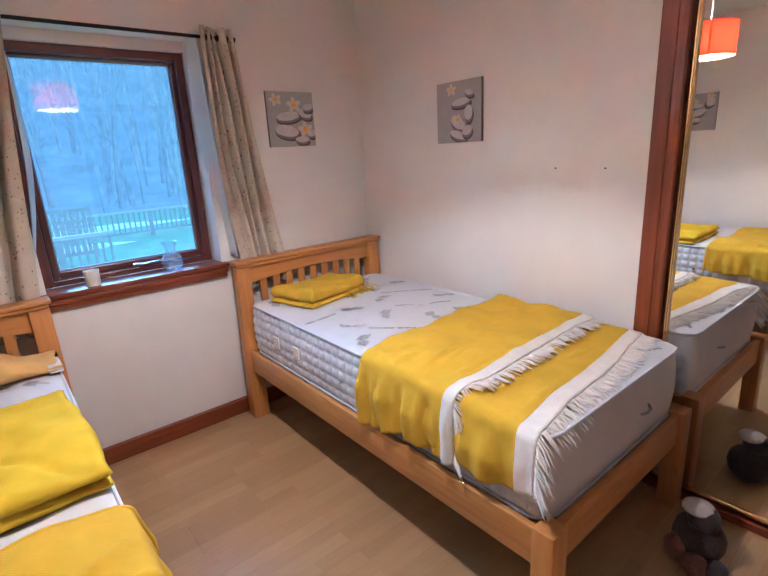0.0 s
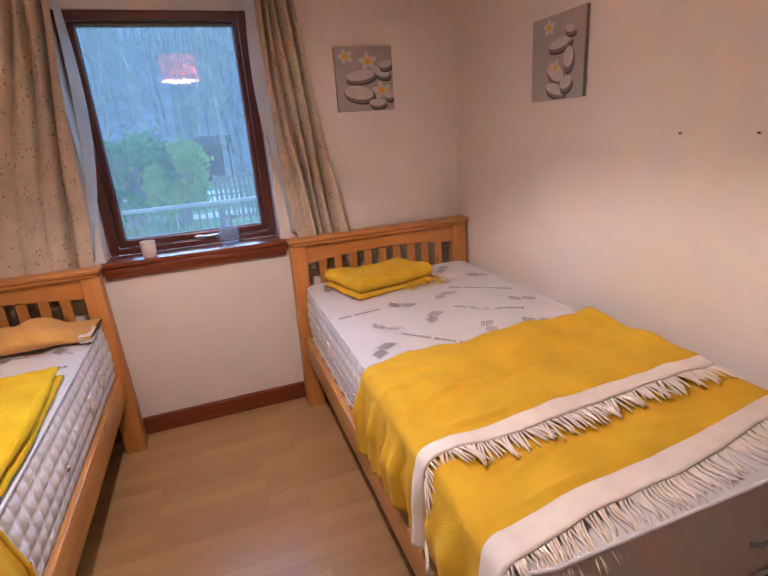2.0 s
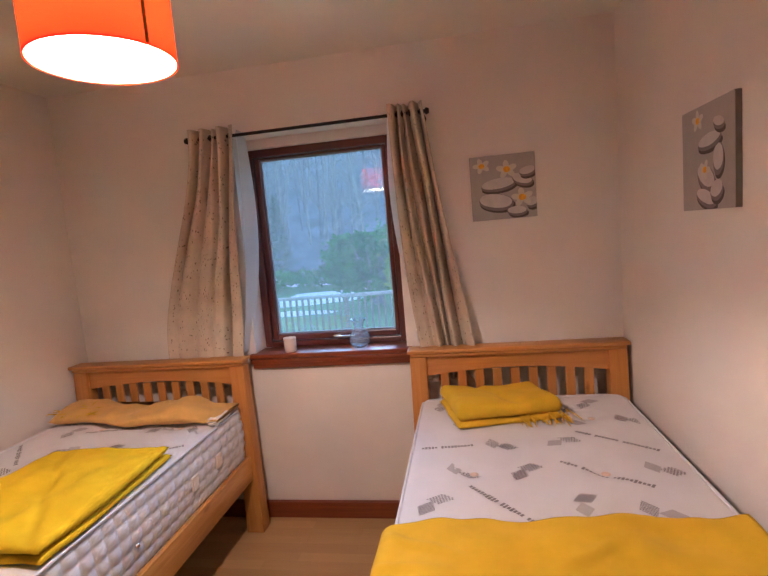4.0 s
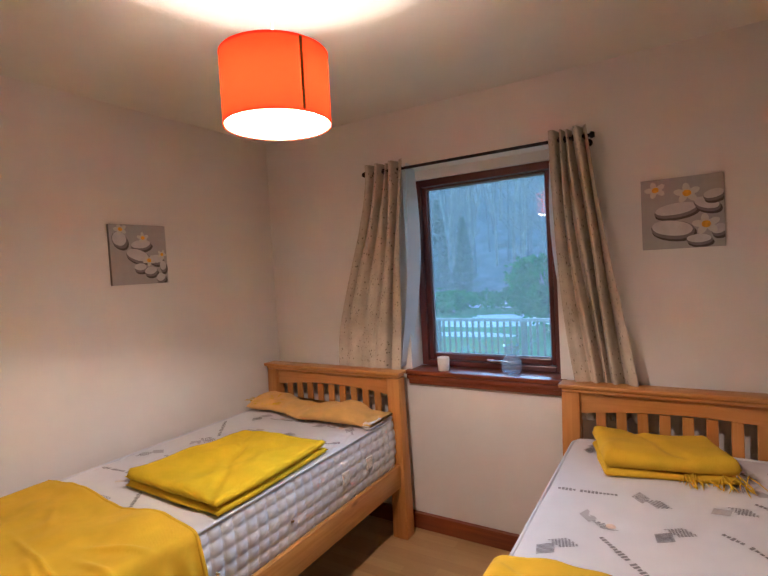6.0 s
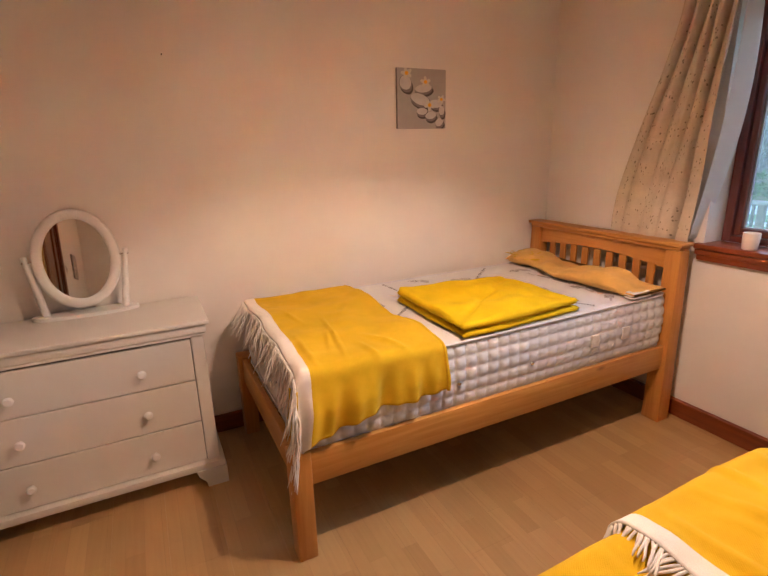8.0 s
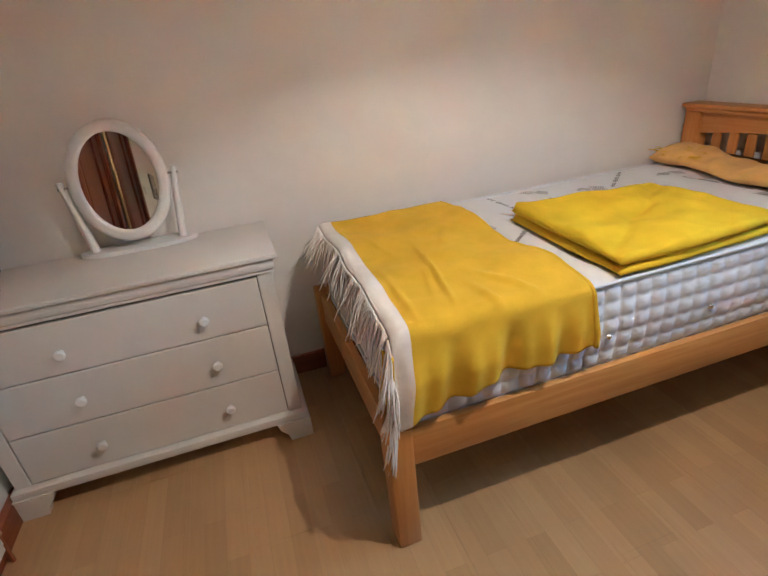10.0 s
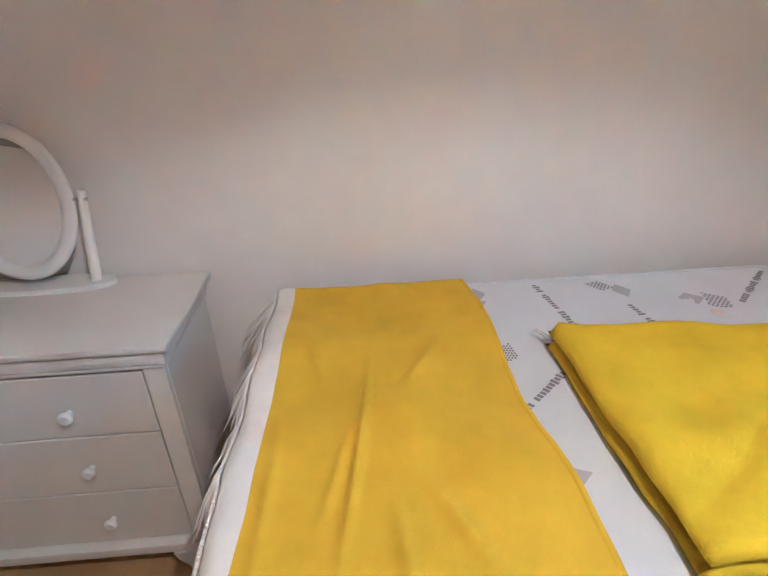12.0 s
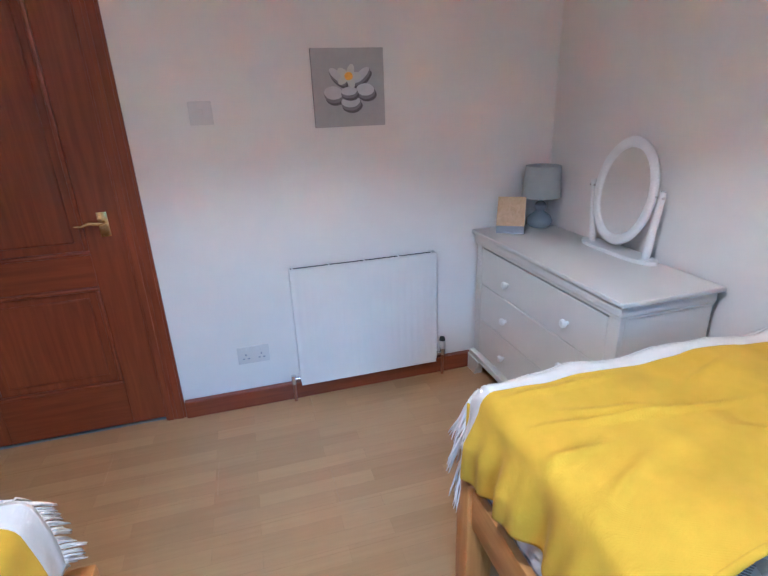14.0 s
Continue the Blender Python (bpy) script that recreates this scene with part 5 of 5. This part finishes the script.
tube(bm, [(RX0 - 0.045, -0.705, 0.150), (RX0 - 0.045, -0.705, 0.156), (RX0 - 0.045, -0.705, 0.195)], [0.013, 0.017, 0.016], 18)
part("valve_head", bm, M_PLASTIC, v_, "white thermostat head", True)
bm = bmesh.new()
tube(bm, [(RX0 - 0.045, -0.705, 0.195), (RX0 - 0.045, -0.705, 0.212)], [0.016, 0.013], 18)
part("valve_cap", bm, M_DARK, v_, "black cap", True)
bm = bmesh.new()
tube(bm, [(RX1 + 0.035, -0.705, 0.095), (RX1 + 0.035, -0.705, 0.140)], [0.012, 0.011], 12)
tube(bm, [(RX1 + 0.035, -0.705, 0.120), (RX1, -0.705, 0.120)], 0.009, 10)
part("valve", bm, M_CHROME, rad, "chrome radiator valve", True)
for x in (RX0 - 0.045, RX1 + 0.035):
    bm = bmesh.new()
    tube(bm, [(x, -0.705, 0.0), (x, -0.705, 0.115)], 0.0075, 10)
    part("pipe", bm, M_PIPE, rad, "dull copper pipe", True)

# ---- socket and switch ----
sock = thing("socket", "white double wall socket above the baseboard", "socket")
part("plate", boxes((1.452, 1.598, S, S + 0.009, 0.222, 0.308), bevel=0.003), M_PLASTIC, sock, "", True)
for cx in (1.49, 1.56):
    bm = bmesh.new()
    for dx, dz, w, h in ((0, 0.006, 0.0035, 0.005), (-0.011, -0.014, 0.005, 0.003), (0.011, -0.014, 0.005, 0.003)):
        box(bm, cx + dx - w, cx + dx + w, S + 0.0085, S + 0.0095, 0.262 + dz - h, 0.262 + dz + h)
    part("pin_holes", bm, M_GREY, sock, kind="stuff")
    part("rocker", boxes((cx - 0.006, cx + 0.006, S + 0.009, S + 0.012, 0.285, 0.300), bevel=0.001), M_PLASTIC, sock)
sw = thing("light_switch", "white square light switch beside the door", "switch")
part("plate", boxes((1.545, 1.633, S, S + 0.008, 1.290, 1.378), bevel=0.003), M_PLASTIC, sw, "", True)
part("rocker", boxes((1.580, 1.596, S + 0.008, S + 0.012, 1.320, 1.348), bevel=0.002), M_PLASTIC, sw)


# ---- canvas prints ----
def canvas(label, m, motif):
    """Local: x to the right, z up, front towards -y; 0.30 m square with its middle at the origin."""
    e = thing("canvas_print", label, "picture", group="canvas prints")
    e.matrix_basis = m
    bm = bmesh.new()
    box(bm, -0.15, 0.15, 0.0, 0.018, -0.15, 0.15, bevel=0.0015)
    for f in bm.faces:
        f.material_index = 0 if f.normal.y < -0.5 or f.calc_center_median().y < 0.001 else 1
    part("canvas", bm, [M_CANVAS, M_CANVAS_EDGE], e)
    layer = [0]
    bm = bmesh.new()

    def blob(cx, cz, rx, rz_, rot, mi, n=22, wob=0.0):
        layer[0] += 1
        d = -0.0006 - layer[0] * 0.00006
        vs = []
        for k in range(n):
            a = k * math.tau / n
            x, z = rx * math.cos(a) * (1 + wob * math.sin(2 * a + cx * 40)), rz_ * math.sin(a)
            px, pz = cx + x * math.cos(rot) - z * math.sin(rot), cz + x * math.sin(rot) + z * math.cos(rot)
            vs.append(bm.verts.new((min(max(px, -0.149), 0.149), d, min(max(pz, -0.149), 0.149))))
        bm.faces.new(vs).material_index = mi

    def pebble(cx, cz, rx, rz_, rot=0.0, light=0):
        blob(cx + 0.005, cz - 0.014, rx * 1.02, rz_, rot, 2, wob=0.05)
        blob(cx, cz - 0.004, rx, rz_, rot, 1, wob=0.05)
        blob(cx - 0.002, cz + 0.003, rx * 0.93, rz_ * 0.80, rot, 0, wob=0.05)

    def flower(cx, cz, r):
        for k in range(5):
            a = k * math.tau / 5 + cx * 20
            blob(cx + r * 0.52 * math.cos(a), cz + r * 0.40 * math.sin(a), r * 0.46, r * 0.27, a, 3)
        blob(cx, cz, r * 0.32, r * 0.28, 0, 4)

    for it in motif:
        (flower if it[0] == "f" else pebble)(*it[1:])
    part("print", bm, [M_STONE_LT, M_STONE_MD, M_STONE_DK, M_PETAL, M_PISTIL], e, "printed pale pebbles and white flowers", kind="stuff")
    return e


canvas("square canvas print of grey pebbles and flowers by the window", pose(2.371, N - 0.018, 1.676), [
    ("p", -0.02, 0.015, 0.085, 0.030, 0.1), ("p", 0.09, 0.03, 0.05, 0.028, -0.3), ("p", -0.035, -0.065, 0.085, 0.040, -0.15), ("p", 0.115, 0.065, 0.04, 0.022, 0.2), ("p", 0.06, -0.115, 0.045, 0.022, 0), ("p", 0.13, -0.08, 0.03, 0.024, 0.3),
    ("f", -0.095, 0.105, 0.042), ("f", 0.02, 0.080, 0.050), ("f", 0.085, -0.055, 0.052)])
canvas("square canvas print of stacked grey pebbles on the bare wall", pose(W - 0.018, 1.655, 1.643, 0, 0, -90), [
    ("p", 0.02, 0.045, 0.065, 0.022, 0.1), ("p", 0.0, -0.055, 0.055, 0.035, -0.5), ("p", 0.07, -0.01, 0.028, 0.045, -0.2), ("p", 0.0, -0.115, 0.06, 0.024, -0.3), ("p", 0.06, -0.095, 0.035, 0.028, 0.4), ("p", 0.075, 0.085, 0.03, 0.016, -0.2),
    ("f", -0.045, 0.11, 0.036), ("f", -0.005, -0.035, 0.034)])
canvas("square canvas print of pebbles in a slanting row over the bed", pose(0.018, 1.535, 1.650, 0, 0, 90), [
    ("p", -0.10, 0.075, 0.035, 0.045, 0.7), ("p", 0.01, 0.05, 0.055, 0.026, 0.1), ("p", -0.01, -0.005, 0.065, 0.034, -0.3), ("p", 0.09, -0.025, 0.04, 0.026, 0), ("p", 0.0, -0.065, 0.035, 0.022, 0), ("p", 0.055, -0.085, 0.035, 0.024, 0.2), ("p", 0.11, -0.12, 0.03, 0.025, 0.5), ("p", 0.125, -0.06, 0.02, 0.03, 0),
    ("f", -0.095, 0.125, 0.036), ("f", 0.02, 0.085, 0.034), ("f", 0.045, -0.03, 0.036), ("f", 0.12, 0.0, 0.028)])
canvas("square canvas print of pebbles round one flower over the radiator", pose(0.995, S + 0.018, 1.408, 0, 0, 180), [
    ("p", -0.045, 0.045, 0.045, 0.020, -0.7), ("p", 0.055, 0.045, 0.045, 0.020, 0.7), ("p", -0.065, -0.02, 0.042, 0.032, 0), ("p", 0.07, -0.01, 0.040, 0.030, 0), ("p", 0.005, -0.055, 0.042, 0.028, 0), ("p", 0.0, -0.015, 0.036, 0.020, 0),
    ("f", 0.0, 0.045, 0.055)])

# nails left in the walls
for p, d in (((W, 1.096, 1.355), -1), ((W, 0.870, 1.352), -1), ((0.0, 0.276, 1.80), 1)):
    nl = thing("nail", "small dark nail stuck in the painted wall", "nail", p)
    bm = bmesh.new()
    tube(bm, [(0, 0, 0), (d * 0.008, 0, 0.001), (d * 0.0082, 0, 0.001), (d * 0.010, 0, 0.001)], [0.0018, 0.0018, 0.0034, 0.0030], 10)
    part("shaft", bm, M_BLACK, nl)

# ---- window sill things ----
cand = thing("candle_holder", "small white embossed candle holder on the window sill", "candle holder", (1.222, 2.512, 0.925))
bm = bmesh.new()
lathe(bm, [(0, 0), (0.028, 0), (0.031, 0.004), (0.034, 0.072), (0.033, 0.075), (0.031, 0.072), (0.028, 0.012), (0, 0.012)], seg=32)
part("cup", bm, M_CREAM, cand, "white ribbed cup", True)
vase = thing("glass_vase", "clear round-bellied glass vase on the window sill", "vase", (1.600, 2.530, 0.925))
bm = bmesh.new()
lathe(bm, [(0, 0.002), (0.032, 0.002), (0.047, 0.015), (0.056, 0.040), (0.052, 0.066), (0.036, 0.086), (0.025, 0.100), (0.024, 0.112), (0.030, 0.132), (0.041, 0.152), (0.039, 0.152), (0.028, 0.132), (0.022, 0.112), (0.023, 0.100), (0.034, 0.086), (0.050, 0.066), (0.054, 0.040), (0.045, 0.017), (0.030, 0.006), (0, 0.006)], seg=40)
part("vessel", bm, M_VASE, vase, "", "all")

# ---- soft toy on the floor by the mirror ----
toy = tagged(part("soft_toy", bmesh.new(), [M_TOY, M_TOY2, M_TOY3], None), "dark and brown plush toy on the floor beside the mirror", "toy")


def ball(bm, c, r, mi, seed=0):
    n0 = len(bm.verts)
    res = bmesh.ops.create_icosphere(bm, subdivisions=3, radius=1)
    for v in res["verts"]:
        k = 1 + 0.08 * nz(v.co.x * 2 + seed, v.co.y * 2, v.co.z * 2)
        v.co = Vector((c[0] + v.co.x * r[0] * k, c[1] + v.co.y * r[1] * k, c[2] + v.co.z * r[2] * k))
        for f in v.link_faces:
            f.material_index = mi


bm = bmesh.new()
tx, ty = 2.60, 0.30
ball(bm, (tx, ty, 0.085), (0.075, 0.085, 0.085), 0, 1)
ball(bm, (tx - 0.01, ty - 0.01, 0.175), (0.050, 0.052, 0.048), 0, 2)
ball(bm, (tx - 0.010, ty + 0.010, 0.207), (0.050, 0.052, 0.020), 2, 3)
ball(bm, (tx - 0.085, ty - 0.02, 0.035), (0.045, 0.04, 0.035), 1, 4)
ball(bm, (tx - 0.06, ty + 0.05, 0.05), (0.035, 0.04, 0.05), 1, 5)
ball(bm, (tx - 0.06, ty - 0.075, 0.03), (0.045, 0.04, 0.03), 0, 6)
bm.to_mesh(toy.data)
bm.free()
toy.data.polygons.foreach_set("use_smooth", [True] * len(toy.data.polygons))

# ---- floor boards ----
bw, bl = 0.1929, 1.285
j = 0
y = S
while y < N:
    x = -((j * 0.43) % bl)
    while x < W:
        x0, x1 = max(x, 0.0), min(x + bl, W)
        y1_ = min(y + bw, N)
        if x1 - x0 > 0.02:
            bm = bmesh.new()
            box(bm, x0 + 0.0003, x1 - 0.0003, y + 0.0003, y1_ - 0.0003, -0.0119, 0.0)
            part("plank", bm, M_FLOOR, floor)
        x += bl
    y += bw
    j += 1

# ---- outdoors ----
GZ = -0.45
bm = bmesh.new()


def land(x, y):
    z = GZ
    if y > 24:
        z += 18.0 * smooth_step(min(1, (y - 24) / 55)) + 0.5 * nz(x * 0.1, y * 0.1)
    return z


def stretch(u, lo, hi, mid, k):
    return mid + (lo - mid) * ((0.5 - u) * 2) ** k if u < 0.5 else mid + (hi - mid) * ((u - 0.5) * 2) ** k


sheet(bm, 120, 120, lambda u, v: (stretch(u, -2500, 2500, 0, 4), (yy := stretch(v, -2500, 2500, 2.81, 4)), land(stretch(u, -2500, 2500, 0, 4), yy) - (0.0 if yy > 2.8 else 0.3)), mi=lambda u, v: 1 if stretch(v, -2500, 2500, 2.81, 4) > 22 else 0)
part("ground", bm, [M_GRASS, M_HILL], None, "green lawn running up to a wooded slope greyed for haze", kind="structure")
rn = random.Random(21)
bm = bmesh.new()
for cx, cy, rx, ry in ((-5.5, 21.5, 6.0, 1.3), (1.0, 20.5, 2.5, 0.8), (-4.5, 15, 3.5, 1.0), (-1, 17, 3.0, 0.9), (2.2, 14, 1.6, 0.6), (-7, 13, 2.0, 0.7), (0.3, 9.4, 0.8, 0.3), (3.5, 18, 3, 1), (-2.6, 12.6, 1.4, 0.4)):
    vs = []
    c = bm.verts.new((cx, cy, GZ + 0.09))
    for k in range(26):
        a = k * math.tau / 26
        q = 1 + 0.35 * nz(cx + math.cos(a) * 1.5, cy + math.sin(a) * 1.5, 3)
        vs.append(bm.verts.new((cx + rx * q * math.cos(a), cy + ry * q * math.sin(a), GZ + 0.004)))
    for k in range(26):
        bm.faces.new((c, vs[k], vs[(k + 1) % 26]))
part("snow", bm, M_SNOW, None, "patches of snow on the lawn", "all", kind="stuff")


def fence(label, x0, x1, y, z0, h, step=0.115, slope=0.0):
    e = thing("fence", label, "fence", (0, 0, 0))
    yy = lambda x: y + slope * (x - x0)
    def rail(z, t):
        bm = bmesh.new()
        vs = []
        for x in (x0, x1):
            for dy, dz in ((-t, 0), (t, 0), (t, 0.05), (-t, 0.05)):
                vs.append(bm.verts.new((x, yy(x) + dy, z + dz)))
        bm.faces.new(vs[:4]), bm.faces.new(vs[4:][::-1])
        for k in range(4):
            bm.faces.new((vs[k], vs[(k + 1) % 4], vs[4 + (k + 1) % 4], vs[4 + k]))
        return bm
    part("top_rail", rail(z0 + h - 0.05, 0.055), M_RAIL, e)
    part("bottom_rail", rail(z0 + 0.12, 0.03), M_DECK, e)
    x = x0
    k = 0
    while x <= x1:
        if k % 14 == 0:
            part("post", boxes((x - 0.045, x + 0.045, yy(x) - 0.045, yy(x) + 0.045, z0, z0 + h - 0.05)), M_DECK, e)
        else:
            part("baluster", boxes((x - 0.017, x + 0.017, yy(x) - 0.02, yy(x) + 0.02, z0 + 0.17, z0 + h - 0.05)), M_DECK, e)
        x += step
        k += 1
    return e


fence("pale weathered timber balustrade across the lawn", -8.0, 2.4, 8.2, GZ, 0.96, slope=0.03)
fence("far pale timber balustrade beside the shed", 0.6, 6.5, 14.5, GZ, 0.74, 0.14, 0.05)

gate = thing("garden_gate", "pale timber slatted gate beside the balustrade", "gate", (1.65, 12.2, GZ))
part("gate_frame", boxes((0, 0.07, 0, 0.06, 0, 1.15), (1.0, 1.07, 0, 0.06, 0, 1.15), (0.07, 1.0, 0.005, 0.055, 1.05, 1.12), (0.07, 1.0, 0.005, 0.055, 0.1, 0.17)), M_DECK, gate)
for k in range(8):
    part("board", boxes((0.10 + k * 0.112, 0.17 + k * 0.112, 0.0, 0.02, 0.1, 1.1)), M_DECK, gate)

shed = thing("shed", "dark timber garden shed by the woods", "shed", (1.45, 25.0, GZ))
part("wall", boxes((0, 1.3, 0, 2.0, 0, 1.8)), M_SHED, shed)
bm = bmesh.new()
vs = [bm.verts.new(p) for p in ((-0.15, -0.15, 1.78), (1.45, -0.15, 1.78), (1.45, 2.15, 1.78), (-0.15, 2.15, 1.78), (-0.15, 1.0, 2.2), (1.45, 1.0, 2.2))]
for q in ((0, 1, 5, 4), (2, 3, 4, 5), (0, 4, 3), (1, 2, 5), (3, 2, 1, 0)):
    bm.faces.new([vs[k] for k in q])
part("roof", bm, M_SHED, shed)
part("door", boxes((0.4, 1.1, -0.03, 0.0, 0.05, 1.7)), M_SHED, shed)


def shrub(name, label, c, r, n, leaf, material, seed, up=0.3):
    rr = random.Random(seed)
    e = thing(name, label, "shrub", c)
    bm = bmesh.new()
    for k in range(14):
        a, t = rr.uniform(0, math.tau), rr.uniform(0.2, 0.7)
        tube(bm, [(0.1 * math.cos(a), 0.1 * math.sin(a), 0), (r[0] * t * math.cos(a) * 0.6, r[1] * t * math.sin(a) * 0.6, r[2] * 0.8), (r[0] * t * math.cos(a), r[1] * t * math.sin(a), r[2] * 1.5)], [0.03, 0.02, 0.006], 5)
    part("stems", bm, M_BARK, e)
    verts, faces = [], []
    clumps = [(rr.uniform(-1, 1), rr.uniform(-1, 1), rr.uniform(-0.7, 1), rr.uniform(0.14, 0.40)) for _ in range(26)]
    for i in range(n):
        cx, cy, cz, cr = clumps[i % 26]
        l = math.sqrt(cx * cx + cy * cy + cz * cz) or 1
        s_ = min(1, 0.9 / l)
        d = Vector((rr.gauss(0, 1), rr.gauss(0, 1), rr.gauss(0, 1))).normalized() * cr * rr.uniform(0.6, 1)
        d *= 1.7 if rr.random() < 0.10 else 1.0
        p = Vector(((cx * s_ + d.x) * r[0], (cy * s_ + d.y) * r[1], r[2] + (cz * s_ + d.z) * r[2] * 0.9))
        a = Vector((rr.gauss(0, 1), rr.gauss(0, 1), rr.gauss(0, 1) + up)).normalized() * leaf
        b = a.orthogonal().normalized() * leaf * 0.35
        k = len(verts)
        verts += [p, p + a * 0.5 + b, p + a, p + a * 0.5 - b]
        faces.append((k, k + 1, k + 2, k + 3))
    me = bpy.data.meshes.new("foliage")
    me.from_pydata(verts, [], faces)
    me.materials.append(material)
    f = new("foliage", me)
    f.parent = e
    tagged(f, "small green leaves", kind="stuff")
    return e


shrub("laurel_bush", "dark green laurel bush beyond the balustrade", (-0.3, 13.6, GZ), (1.3, 1.1, 1.10), 9000, 0.14, M_LEAF, 31)
shrub("bamboo_bush", "pale yellow-green bamboo clump beyond the balustrade", (0.85, 13.0, GZ), (0.8, 0.8, 0.95), 7000, 0.17, M_LEAF2, 32, 1.2)
shrub("laurel_bush", "low dark green bush at the edge of the woods", (-5.4, 18.5, GZ), (2.0, 1.3, 0.45), 2200, 0.16, M_LEAF, 33)
shrub("laurel_bush", "low dark green bush at the edge of the woods", (-2.6, 19.5, GZ), (1.2, 1.0, 0.75), 2600, 0.16, M_LEAF, 36)


twig = thing("twig_shrub", "bare arching brown shrub in front of the balustrade", "shrub", (0.3, 6.0, GZ))
bm = bmesh.new()
rt = random.Random(9)
for k in range(16):
    x0 = rt.uniform(-0.25, 0.25)
    pts, p, d = [], Vector((x0, rt.uniform(-0.2, 0.2), 0)), Vector((rt.uniform(-0.5, 0.7), rt.uniform(-0.3, 0.3), 1.1)).normalized()
    for q in range(8):
        pts.append(p.copy())
        p += d * 0.17
        d = (d + Vector((rt.uniform(-0.05, 0.28) * (1 if d.x > 0 else -1), rt.uniform(-0.1, 0.1), -0.20))).normalized()
    tube(bm, pts, [0.014 - 0.0015 * q for q in range(8)], 5)
part("branches", bm, M_BARK, twig, "", "all", kind="stuff")


def conifer(c, h, seed):
    rr = random.Random(seed)
    e = thing("conifer", "small dark green conifer before the bare woods", "tree", c)
    bm = bmesh.new()
    tube(bm, [(0, 0, 0), (0, 0, h)], [0.09, 0.01], 7)
    part("trunk", bm, M_BARK, e)
    verts, faces = [], []
    for i in range(3000):
        t = rr.random() ** 1.3
        z = 0.4 + t * (h - 0.4)
        tier = (z * 2.4) % 1.0
        rad_ = (1 - t) * h * 0.24 * (0.55 + 0.6 * tier) * rr.uniform(0.5, 1)
        a = rr.uniform(0, math.tau)
        p = Vector((rad_ * math.cos(a), rad_ * math.sin(a), z - rad_ * 0.25))
        d = Vector((math.cos(a), math.sin(a), -0.3)) * 0.16
        b = Vector((-math.sin(a), math.cos(a), 0)) * 0.05
        k = len(verts)
        verts += [p, p + d * 0.5 + b, p + d, p + d * 0.5 - b]
        faces.append((k, k + 1, k + 2, k + 3))
    me = bpy.data.meshes.new("needles")
    me.from_pydata(verts, [], faces)
    me.materials.append(M_NEEDLE)
    f = new("needles", me)
    f.parent = e
    tagged(f, "dark green needles", kind="stuff")


conifer((-6.2, 21.5, GZ), 4.2, 41)
conifer((-8.6, 24.0, GZ), 5.5, 42)


def bare_tree(verts, faces, base, h, rr, r0):
    """A bare tree: a tapered trunk with limbs and twigs, added as thin prisms."""
    def limb(p, q, ra, rb, sides=3):
        d = (q - p).normalized()
        a = d.orthogonal().normalized()
        b = d.cross(a)
        k = len(verts)
        for c, r in ((p, ra), (q, rb)):
            for i in range(sides):
                t = i * math.tau / sides
                verts.append(c + (a * math.cos(t) + b * math.sin(t)) * r)
        for i in range(sides):
            faces.append((k + i, k + (i + 1) % sides, k + sides + (i + 1) % sides, k + sides + i))

    p, d = Vector(base), Vector((rr.uniform(-0.06, 0.06), rr.uniform(-0.06, 0.06), 1)).normalized()
    n = 7
    for i in range(n):
        q = p + d * h / n
        ra, rb = r0 * (1 - i / n) + 0.012, r0 * (1 - (i + 1) / n) + 0.012
        limb(p, q, ra, rb, 6)
        if i > 1:
            for _ in range(4):
                a = rr.uniform(0, math.tau)
                l = h * 0.22 * rr.uniform(0.5, 1) * (1.15 - i / n)
                s_ = p.lerp(q, rr.random())
                e_ = s_ + Vector((math.cos(a), math.sin(a), rr.uniform(0.3, 1.1))).normalized() * l
                limb(s_, e_, ra * 0.35, 0.012)
                for _ in range(5):
                    a2 = rr.uniform(0, math.tau)
                    s2 = s_.lerp(e_, rr.uniform(0.3, 1))
                    limb(s2, s2 + Vector((math.cos(a2), math.sin(a2), rr.uniform(0.2, 1.2))).normalized() * l * rr.uniform(0.3, 0.6), 0.012, 0.005)
        p = q
        d = (d + Vector((rr.uniform(-0.1, 0.1), rr.uniform(-0.1, 0.1), 0.05))).normalized()


rr = random.Random(77)
for nm, mt, cnt in (("bare_woods", M_BARK, 250), ("pale_bare_woods", M_BARK2, 120)):
    verts, faces = [], []
    for i in range(cnt):
        yy = rr.uniform(22, 62)
        xx = rr.uniform(-0.75, 0.50) * yy
        bare_tree(verts, faces, (xx, yy, land(xx, yy) - 0.2), rr.uniform(7, 12), rr, rr.uniform(0.06, 0.16))
    me = bpy.data.meshes.new(nm)
    me.from_pydata(verts, [], faces)
    me.materials.append(mt)
    tagged(new(nm, me), "dense bare winter trees on the slope", "trees", kind="stuff")
